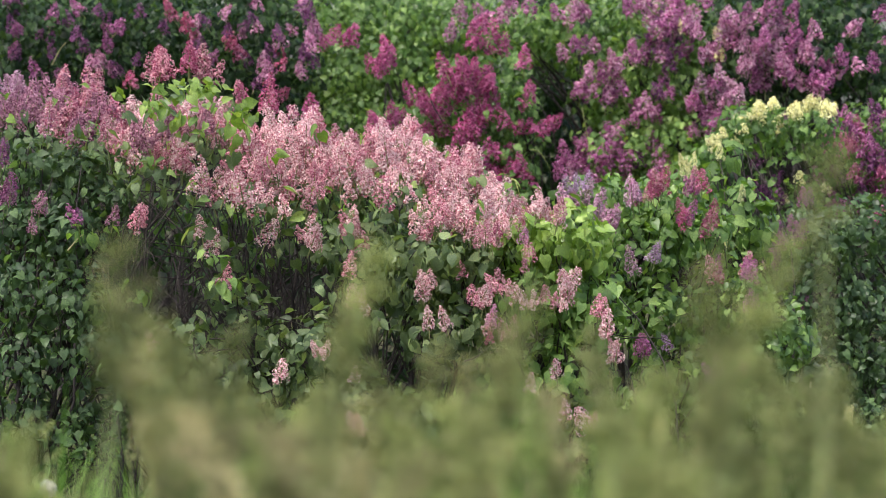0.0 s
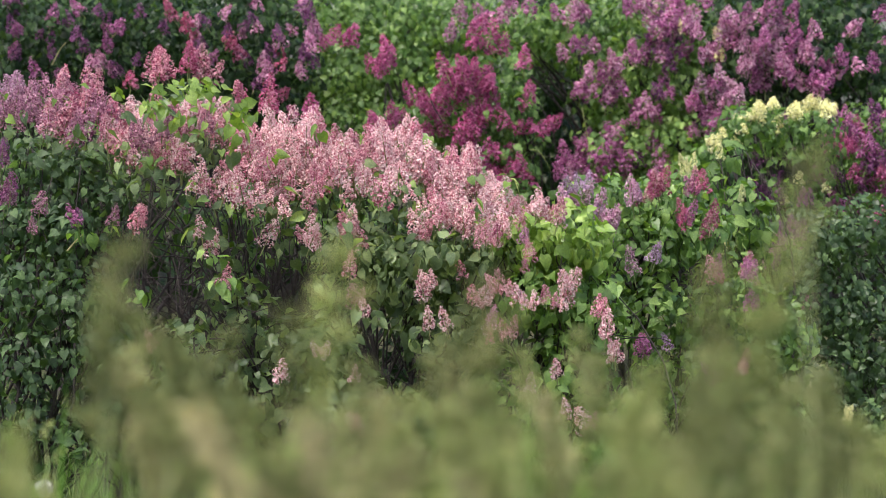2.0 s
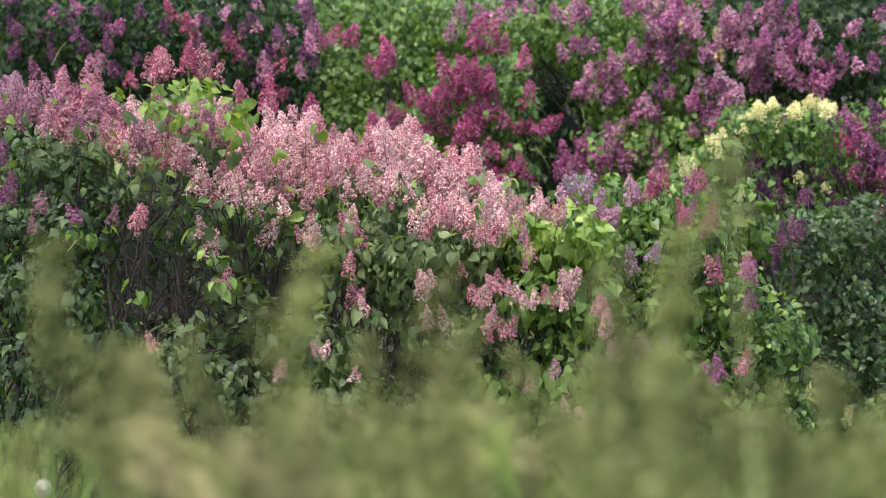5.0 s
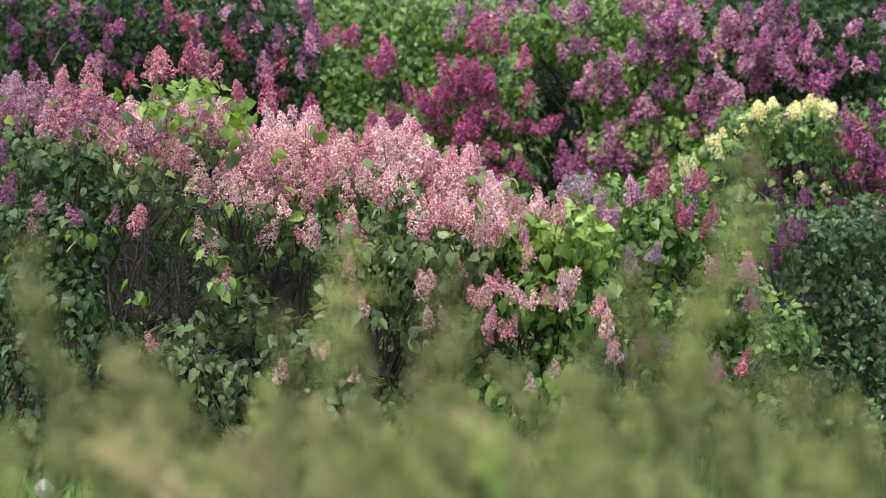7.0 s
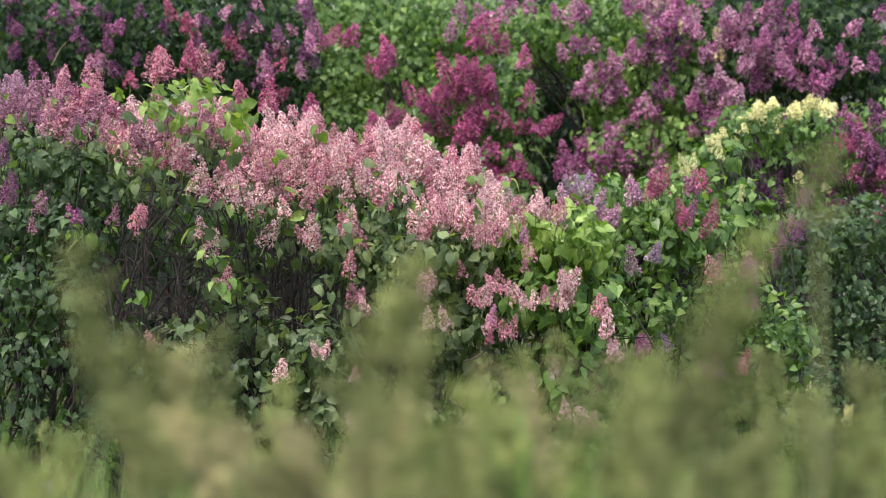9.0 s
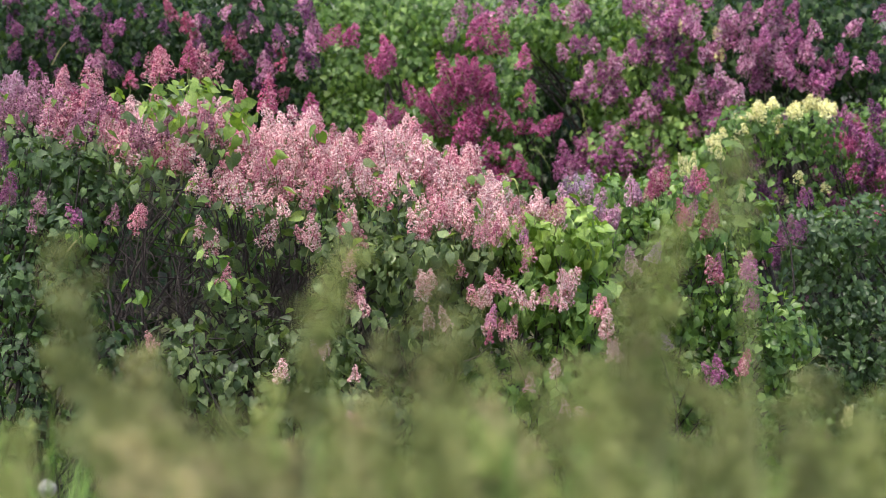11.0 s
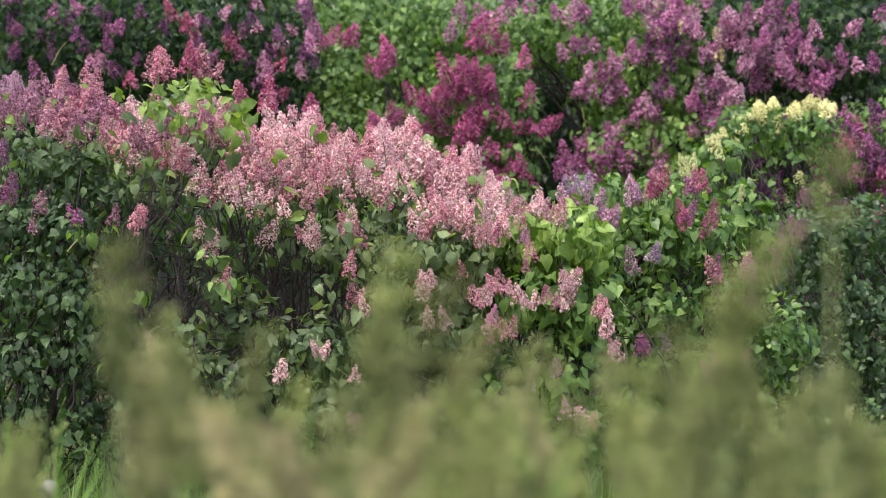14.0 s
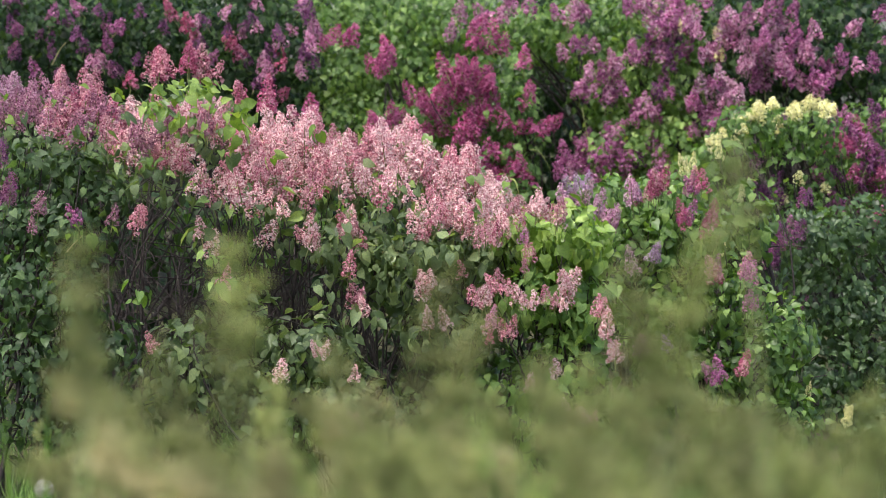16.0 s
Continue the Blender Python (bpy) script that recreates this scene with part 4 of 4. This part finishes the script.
def dry_twig(bush, a, b, sag, mat):
    """A thin pale twig, part of its bush."""
    branch, _, foot = bush.nearest(Vector(a))
    a, b = Vector(a) - foot, Vector(b) - foot
    points = [a.lerp(b, i / 6) + Vector((0, 0, sag * math.sin(math.pi * i / 6))) for i in range(7)]
    piece("twig", mesh_of("twig", *tube(points, [0.0034 - 0.0004 * i for i in range(7)], 5), mat), branch, None, "pale dry twig")


dry_twig(purple, (-1.724, 18.6, 1.573), (-1.664, 18.6, 1.67), 0.01, SEED)
dry_twig(crimson, (-0.054, 18.4, 1.413), (0.02, 18.4, 1.295), -0.01, BARK)
dry_twig(crimson, (0.378, 18.3, 1.196), (0.471, 18.3, 1.098), 0.035, SEED_GREEN)
dry_twig(violet, (0.613, 18.6, 1.386), (0.648, 18.6, 1.174), 0.01, SEED_GREEN)
dry_twig(pink, (-1.278, 14.35, 0.842), (-1.224, 14.35, 0.899), 0.004, STRAW)
dry_twig(skirt, (0.073, 14.4, 0.464), (0.162, 14.4, 0.518), -0.01, BARK)
dry_twig(pale, (0.234, 14.4, 1.086), (0.263, 14.4, 1.034), 0.02, SEED_GREEN)


def far_thicket():
    """The shrubs that close the view behind the lilacs, leaves darkened to paint shade into the gaps."""
    rng = random.Random(31)
    poses = []
    for _ in range(14000):
        x, y = rng.uniform(-4.5, 4.5), rng.uniform(23.5, 27)
        z = ground_height(x, y) + rng.random() ** 0.8 * 3.4 * (1 + 0.15 * noise.noise((x, y, 2)))
        poses.append(leaf_pose((x, y, z), (0, -0.6, 0.3), rng.uniform(0.08, 0.14), rng))
    verts, faces, k = [], [], 0
    for i, m in enumerate(poses):
        v, f = FAR_SHAPES[i % 2]
        verts.append(np.array(v) @ np.array(m.to_3x3()).T + np.array(m.translation))
        faces.extend(tuple(j + k for j in q) for q in f)
        k += len(v)
    ob = new("shrub_thicket", mesh_of("shrub_thicket", np.concatenate(verts), faces, LEAF_SHADED))
    tagged(ob, "dense green shrubs behind the lilacs", "shrubs", kind="stuff")


far_thicket()


# ---- meadow grass before the bushes ----
def blade_shape(height, width, bend, turn, steps=5):
    verts, faces = [], []
    c, s = math.cos(turn), math.sin(turn)
    for i in range(steps + 1):
        q = i / steps
        reach, z = bend * height * q * q, height * q * (1 - 0.35 * abs(bend) * q)
        w = width * (1 - q) ** 0.6 * 0.5 + 0.0003
        verts += [(c * reach - s * w, s * reach + c * w, z), (c * reach + 0.3 * w * c, s * reach + 0.3 * w * s, z), (c * reach + s * w, s * reach - c * w, z)]
        if i:
            k = 3 * (i - 1)
            faces += [(k, k + 1, k + 4, k + 3), (k + 1, k + 2, k + 5, k + 4)]
    return verts, faces


def spikelet(at, way, length, width):
    """A pointed seed spikelet with four sides."""
    way = way.normalized()
    side = way.cross(Vector((0.2, 0.3, 1))).normalized()
    up = way.cross(side)
    verts = [at]
    for s, w in ((0.35, 1.0), (0.7, 0.7)):
        verts += [at + way * length * s + width * w * v for v in (side, up, -side, -up)]
    verts.append(at + way * length)
    faces = []
    for k in range(4):
        n = (k + 1) % 4
        faces += [(0, 1 + k, 1 + n), (1 + k, 5 + k, 5 + n, 1 + n), (5 + k, 9, 5 + n)]
    return verts, faces


def seed_head_shape(height, spread, count, rng, nod):
    """A full nodding panicle of spikelets on hair-thin side stalks."""
    shapes = [tube([(0, 0, 0), (nod * height * 0.3, 0, height * 0.55), (nod * height, 0, height * 0.97)], [0.0013, 0.001, 0.0005], 4)]
    for i in range(count):
        s = rng.uniform(0.03, 1.0)
        stem = Vector((nod * height * s * s, 0, height * s))
        a = rng.uniform(0, 6.283)
        r = spread * (1 - 0.6 * s) * rng.uniform(0.15, 1.0)
        tip = stem + Vector((math.cos(a) * r + 0.5 * nod * r, math.sin(a) * r, r * rng.uniform(0.2, 1.0)))
        shapes.append(tube([stem, tip], [0.0005, 0.0004], 3))
        way = Vector((math.cos(a) + 0.6 * nod, math.sin(a), rng.uniform(-0.5, 1.2)))
        shapes.append(spikelet(tip, way, rng.uniform(0.015, 0.026), rng.uniform(0.0026, 0.0042)))
    return joined(shapes)


def grass_stalk_kind(seed, spread, count, nod, head, tone):
    """A tall meadow grass one metre high: one stalk, its leaf blades and its seed head."""
    rng = random.Random(seed)
    stalk = thing("grass_stalk", (0, 0, 0), "tall meadow grass stalk with a nodding straw-green seed head", "grass stalk", "tall grass before the lilacs")
    lean = rng.uniform(-0.04, 0.04)
    head_at = Vector((lean, 0, 1.0 - head))
    piece("stem", mesh_of("stem", *tube([(0, 0, -0.03), (lean * 0.3, 0, 0.45), head_at], [0.0024, 0.002, 0.0014], 5), STALK), stalk)
    piece("seed_head", mesh_of("seed_head", *seed_head_shape(head, spread, count, rng, nod), tone), stalk, Matrix.Translation(head_at))
    for k in range(3):
        blade = blade_shape(rng.uniform(0.28, 0.42), rng.uniform(0.008, 0.013), rng.uniform(0.2, 0.7), rng.uniform(0, 6.28))
        at = Vector((lean * 0.2, 0, 0.12 + 0.14 * k))
        piece("blade", mesh_of("blade", *blade, GRASS), stalk, Matrix.Translation(at))
    return stalk


STALKS = []
# The tallest stalks: foot and height of the tip, then their lean in degrees by seconds.
FAR_LEFT_LEAN = [(0, 1.8), (0.5, 1.7), (1, 1.7), (1.5, 1.7), (2, 1.5), (2.5, 1.1), (3, 0.3), (3.5, -2.3), (4, -1.0), (6.5, -3.2), (7, -1.6), (7.5, -2.3), (8, -1.6), (8.5, 1.4), (9, 1.1), (11.5, -0.4), (12, -1.9), (12.5, 1.1), (13, -0.7), (13.5, 1.7), (14, 2.3), (14.5, 2.0), (15, -1.6), (15.5, -2.5), (16, 0.2)]
LEFT_LEAN = [(0, 1.3), (0.5, 1.7), (1, 1.5), (1.5, 1.2), (2, -0.6), (2.5, -0.7), (3, -0.6), (3.5, -2.2), (4, -1.2), (6.5, -3.5), (7, 0.1), (7.5, 0.5), (8, -2.5), (8.5, 1.7), (9, 2.9), (11.5, -0.6), (12, -1.5), (12.5, 2.0), (13, 1.0), (13.5, -0.3), (14, 3.3), (14.5, 2.6), (15, 0.7), (15.5, -1.9), (16, -5.0)]
RIGHT_LEAN = [(0, 2.1), (0.5, 2.2), (1, 2.4), (1.5, 2.1), (2, 2.4), (2.5, 0.8), (3, 0.5), (3.5, -0.4), (4, -1.3), (6.5, -4.6), (7, -1.3), (7.5, 1.1), (8, 1.6), (8.5, 1.7), (9, 0.8), (11.5, -3.4), (12, -2.8), (12.5, -1.9), (13, -3.7), (13.5, 2.4), (14, 1.4), (14.5, 2.4), (15, 1.1), (15.5, -3.4), (16, -2.5)]
FAR_RIGHT_LEAN = [(0, 2.4), (0.5, 1.5), (1, 2.8), (1.5, 1.5), (2, 1.5), (2.5, -1.1), (3, -0.5), (3.5, -0.8), (4, -2.1), (6.5, -2.6), (7, -1.1), (7.5, -0.0), (8, -0.0), (8.5, 2.3), (9, 2.1), (11.5, -2.4), (12, -0.8), (12.5, -1.3), (13, -0.0), (13.5, 1.5), (14, 2.8), (14.5, -0.0), (15, 0.5), (15.5, -4.7), (16, -1.6)]
MIDDLE_LEAN = [(0, 3.3), (0.5, 3.3), (1, 3.0), (1.5, 3.0), (2, 2.0), (2.5, 1.3), (3, -0.3), (3.5, 0.4), (4, -1.6), (6.5, 0.4), (7, -0.3), (7.5, -1.3), (8, -0.3), (8.5, -1.6), (9, -3.2), (11.5, 0.4), (12, 0.4), (12.5, -1.6), (13, -0.9), (13.5, -1.3), (14, -1.3), (14.5, -1.3), (15, -0.9), (15.5, -1.3), (16, -0.3)]
TALL = [((-0.389, 4.2, 1.068), FAR_LEFT_LEAN), ((-0.173, 4.5, 1.059), LEFT_LEAN), ((0.218, 4.3, 1.075), RIGHT_LEAN), ((0.347, 4.0, 1.161), FAR_RIGHT_LEAN), ((-0.033, 4.4, 1.023), MIDDLE_LEAN)]
LEANS = {}
# The stand from side to side: its edge, how high and low the heads reach, how likely a clump stands there.
STAND_OF_GRASS = [(-0.85, 0.34, 0.60, 0.5), (-0.62, 0.24, 0.56, 0.65), (-0.1, 0.10, 0.52, 1.0), (0.28, 0.14, 0.52, 1.0), (0.62, 0.09, 0.52, 1.0), (0.85, 0.16, 0.56, 1.0), (1.1, 0.22, 0.60, 0.8)]


def meadow():
    """Stalks that rise into the view: a few tall ones, most in a thick lower stand."""
    rng = random.Random(41)
    kinds = [grass_stalk_kind(50 + i, *k) for i, k in enumerate((
        (0.019, 90, 0.25, 0.15, SEED), (0.021, 90, -0.35, 0.14, SEED_GREEN), (0.018, 80, 0.3, 0.17, SEED_GREEN), (0.021, 95, 0.15, 0.13, SEED_GREEN),
        (0.019, 85, -0.3, 0.14, STRAW), (0.023, 90, 0.1, 0.17, SEED_GREEN), (0.010, 45, 0.25, 0.13, SEED_GREEN), (0.008, 24, 0.3, 0.07, SEED_GREEN)))]
    spots, sways = [], []
    for number, (tip, _) in enumerate(TALL):
        for k in range((2, 3, 3, 1, 2)[number]):
            near_tip = Vector((rng.uniform(-0.018, 0.018), rng.uniform(-0.05, 0.05), -0.035 * k))
            spots.append((Vector(tip) + near_tip, 7 if number == 3 else 6 if number < 2 else rng.choice((2, 6))))
            sways.append(number)
    heroes = len(spots)

    def grow(side, y, low, kind):
        spots.append((Vector((side * 0.1051 * y, y, 1.15 - 0.02095 * y - 0.1051 * y * low)), kind))

    for clump in range(32):
        side = -1.08 + 2.16 * (clump + rng.random()) / 32
        _, high, deep, thick = next(row for row in STAND_OF_GRASS if side <= row[0])
        if rng.random() > thick:
            continue
        y, low = rng.uniform(3.9, 6.0), high + (deep - high) * 0.62 * rng.random()
        green = side > 0.25 or side < -0.8 or rng.random() < 0.45
        for k in range(rng.randint(3, 6)):
            grow(side + rng.gauss(0, 0.024), y + rng.uniform(-0.2, 0.2), low + 0.055 * k + rng.uniform(0, 0.03), rng.choice((1, 2, 3, 5, 6) if green else (0, 0, 4, 1)))
    for side, low in ((-0.88, 0.39), (-0.86, 0.45), (-0.69, 0.41), (-0.67, 0.46), (-0.70, 0.44), (-0.44, 0.46), (-0.12, 0.46), (-0.83, 0.5)):
        grow(side, rng.uniform(8.8, 10.0), low, 7)
    while len(spots) < 205:
        side = rng.uniform(-0.75, 1.1)
        grow(side, rng.uniform(3.9, 6.0), rng.uniform(0.42, 0.68), rng.choice((1, 2, 3, 5, 0)) if side > 0.2 else rng.choice((0, 4, 1, 2, 3)))
    for kind in range(8):
        k = next(i for i, spot in enumerate(spots) if spot[1] == kind and i >= heroes)
        spots[k] = (spots[k][0], kind + 10)
    for made, (p, kind) in enumerate(spots):
        at = Vector((p.x, p.y, ground_height(p.x, p.y)))
        m = Matrix.Translation(at) @ pose(0, 0, 0, rng.gauss(0, 1), 0 if made < heroes else rng.gauss(0, 2.5), rng.uniform(-25, 25))
        if kind >= 10:
            ob = kinds[kind - 10]
            ob.matrix_basis = m
        else:
            ob = copy_thing(kinds[kind], m)
        ob.scale = (p.z - at.z,) * 3
        if made < heroes:
            LEANS[ob.name] = TALL[sways[made]][1]
        STALKS.append((ob, m, rng.uniform(0.75, 1.25), rng.uniform(0, 6.28), rng.uniform(0.8, 1.25)))


meadow()


def meadow_carpet():
    """The low grass among the stalks and up to the bushes."""
    rng = random.Random(43)
    shapes = [blade_shape(1.0, w, b, t, 2) for w, b, t in ((0.016, 0.25, 0.3), (0.02, 0.5, 1.9), (0.014, 0.15, 3.2), (0.018, 0.7, 4.4), (0.02, 0.4, 5.5))]
    verts, faces, k = [], [], 0
    for i in range(25000):
        within = i < 17000
        y = rng.uniform(3.5, 19) if within else rng.uniform(-4, 17)
        half = 0.12 * y + 0.3 if within else 5.5
        x = rng.uniform(-half, half)
        h = rng.uniform(0.15, 0.34) if y > 7.5 or not within else rng.uniform(0.3, 0.7)
        if x > 0.075 * y and y > 5:
            h *= 0.8
        v, f = shapes[i % 5]
        a = rng.uniform(0, 6.283)
        ca, sa = math.cos(a), math.sin(a)
        b = np.array(v) * h
        b = np.stack([b[:, 0] * ca - b[:, 1] * sa + x, b[:, 0] * sa + b[:, 1] * ca + y, b[:, 2] + ground_height(x, y) - 0.01], 1)
        verts.append(b)
        faces.extend(tuple(j + k for j in q) for q in f)
        k += len(v)
    ob = new("meadow_grass", mesh_of("meadow_grass", np.concatenate(verts), faces, GRASS))
    tagged(ob, "green meadow grass in front of the lilacs", "grass", kind="stuff")


meadow_carpet()


def grass_tuft(place, seed):
    """A tuft of long arching green blades."""
    rng = random.Random(seed)
    at = Vector((place[0], place[1], ground_height(place[0], place[1])))
    tuft = thing("grass_tuft", at, "tuft of long arching bright green grass blades", "grass tuft", "grass tufts before the lilacs")
    for _ in range(24 if place[1] < 5.5 else 16):
        shape = blade_shape((place[2] - at.z) * rng.uniform(0.7, 1.1), rng.uniform(0.009, 0.015), rng.uniform(0.1, 0.5), rng.uniform(0, 6.28), 7)
        piece("blade", mesh_of("blade", *shape, BLADE), tuft, Matrix.Translation((rng.gauss(0, 0.04), rng.gauss(0, 0.04), -0.01)))
    STALKS.append((tuft, Matrix.Translation(at), rng.uniform(0.5, 0.8), rng.uniform(0, 6.28), rng.uniform(0.8, 1.2)))


for number, spot in enumerate(((-0.649, 6.5, 0.753), (-0.569, 6.2, 0.73), (-0.565, 6.8, 0.671), (-0.619, 6, 0.735), (-0.82, 8, 0.726), (-0.862, 9, 0.6), (-0.746, 8.5, 0.574), (-0.746, 7, 0.704), (-0.343, 9, 0.491), (-0.241, 8, 0.597), (-0.668, 9.5, 0.48), (-0.145, 7.5, 0.611), (0.361, 8, 0.565), (0.261, 9, 0.479), (0.018, 8.5, 0.562), (-0.428, 4.59, 0.902), (-0.309, 4.32, 0.897), (-0.238, 4.73, 0.906), (-0.149, 4.19, 0.906), (-0.12, 4.86, 0.911), (-0.05, 4.46, 0.899), (0.042, 4.73, 0.894), (0.103, 4.32, 0.897), (0.182, 4.59, 0.914), (0.258, 4.86, 0.866), (0.302, 4.46, 0.905), (0.39, 4.73, 0.868), (0.86, 9.0, 0.42), (0.78, 8.4, 0.5), (0.7, 7.2, 0.55), (0.64, 6.6, 0.6), (0.82, 7.9, 0.5), (0.92, 10.2, 0.4))):
    grass_tuft(spot, 80 + number)


def seed_clock(place):
    """A dandelion gone to seed: a stalk and a ball of fine down."""
    rng = random.Random(91)
    at = Vector((place[0], place[1], ground_height(place[0], place[1])))
    flower = thing("dandelion_clock", at, "white dandelion seed head on a thin stalk in the grass", "dandelion")
    top = Vector((0, 0, place[2] - at.z))
    piece("stem", mesh_of("stem", *tube([(0.01, 0, -0.02), (0.02, 0, top.z * 0.5), top], [0.0025, 0.0022, 0.002], 6), STALK), flower)
    shapes = []
    for _ in range(150):
        d = Vector((rng.gauss(0, 1), rng.gauss(0, 1), rng.gauss(0, 1))).normalized()
        shapes.append(tube([d * 0.004, d * 0.019], [0.0003, 0.0002], 3))
        side = d.orthogonal().normalized()
        up = d.cross(side)
        tuft = [d * 0.019] + [d * 0.024 + 0.006 * (math.cos(a) * side + math.sin(a) * up) for a in (0, 1.05, 2.09, 3.14, 4.19, 5.24)]
        shapes.append((tuft, [(0, 1, 2), (0, 2, 3), (0, 3, 4), (0, 4, 5), (0, 5, 6), (0, 6, 1)]))
    piece("seed_ball", mesh_of("seed_ball", *joined(shapes), DOWN), flower, Matrix.Translation(top), "white downy seed ball")
    STALKS.append((flower, Matrix.Translation(at), 0.25, 0.4, 0.9))


seed_clock((-1.037, 11, 0.292))

# ---- wind: lean in degrees to the picture's right side, by seconds ----
GUST = [(0, 0), (1, 0), (1.5, -0.1), (2, -0.3), (2.5, -0.8), (3, -1.1), (3.5, -2.2), (4, -1.8), (5, -1.6), (6, -3.3), (6.5, -3.5), (7, -2.2), (7.5, -1.3),
        (8, -1.2), (8.5, -0.2), (9, -0.4), (10, -1.2), (11, -2.0), (11.5, -2.4), (12, -2.6), (12.5, -1.4), (13, -2.4), (13.5, 0), (14, 0), (14.5, 0.1), (15, -1.0),
        (15.5, -3.0), (16, -2.8)]


def at_time(table, t):
    for (a, p), (b, q) in zip(table, table[1:]):
        if a <= t <= b:
            s = (t - a) / (b - a)
            return p + (q - p) * s * s * (3 - 2 * s)
    return table[-1][1]


def gust(t):
    return at_time(GUST, t)


def motions():
    times = [0.25 * i for i in range(65)]
    for ob, m, strength, phase, pace in STALKS:
        spot, turn = m.translation, m.to_3x3().to_4x4()
        size = ob.scale.copy()
        heads = [c for c in ob.children if c.name.startswith("seed_head")]
        rows, head_rows = [], []
        for t in times:
            if ob.name in LEANS:
                lean = at_time(LEANS[ob.name], t)
            else:
                lean = strength * gust(max(0.0, t - 0.08 * spot.x)) + 0.9 * math.sin(2.6 * pace * t + phase) + 0.4 * math.sin(5.1 * pace * t + 2 * phase)
            nod = 0.8 * math.sin(2.1 * pace * t + 1.7 * phase)
            rows.append((t, Matrix.Translation(spot) @ pose(0, 0, 0, nod, lean, 0) @ turn))
            if heads:
                swing = 4.0 if ob.name in LEANS else 11.0 * strength
                tip = swing * gust(max(0.0, t - 0.12 - 0.08 * spot.x)) + 9 * math.sin(2.6 * pace * t + phase - 0.4) + 15 * math.sin(3.1 * phase) - (2 if ob.name in LEANS else 7)
                head_rows.append((t, Matrix.Translation(heads[0].matrix_basis.translation) @ pose(0, 0, 0, 3 * nod, tip, 0)))
        walk(ob, rows)
        ob.scale = size
        for head in heads:
            walk(head, head_rows)
    for ob, place, strength, phase, pace in SWAYING:
        rows = []
        for t in times:
            lean = strength * (0.05 * gust(t) + 0.10 * math.sin(2.9 * pace * t + phase) + 0.05 * math.sin(6.1 * pace * t + 2 * phase))
            nod = strength * 0.10 * math.sin(2.3 * pace * t + 1.6 * phase)
            rows.append((t, Matrix.Translation(place) @ pose(0, 0, 0, nod, lean, 0)))
        walk(ob, rows)


motions()
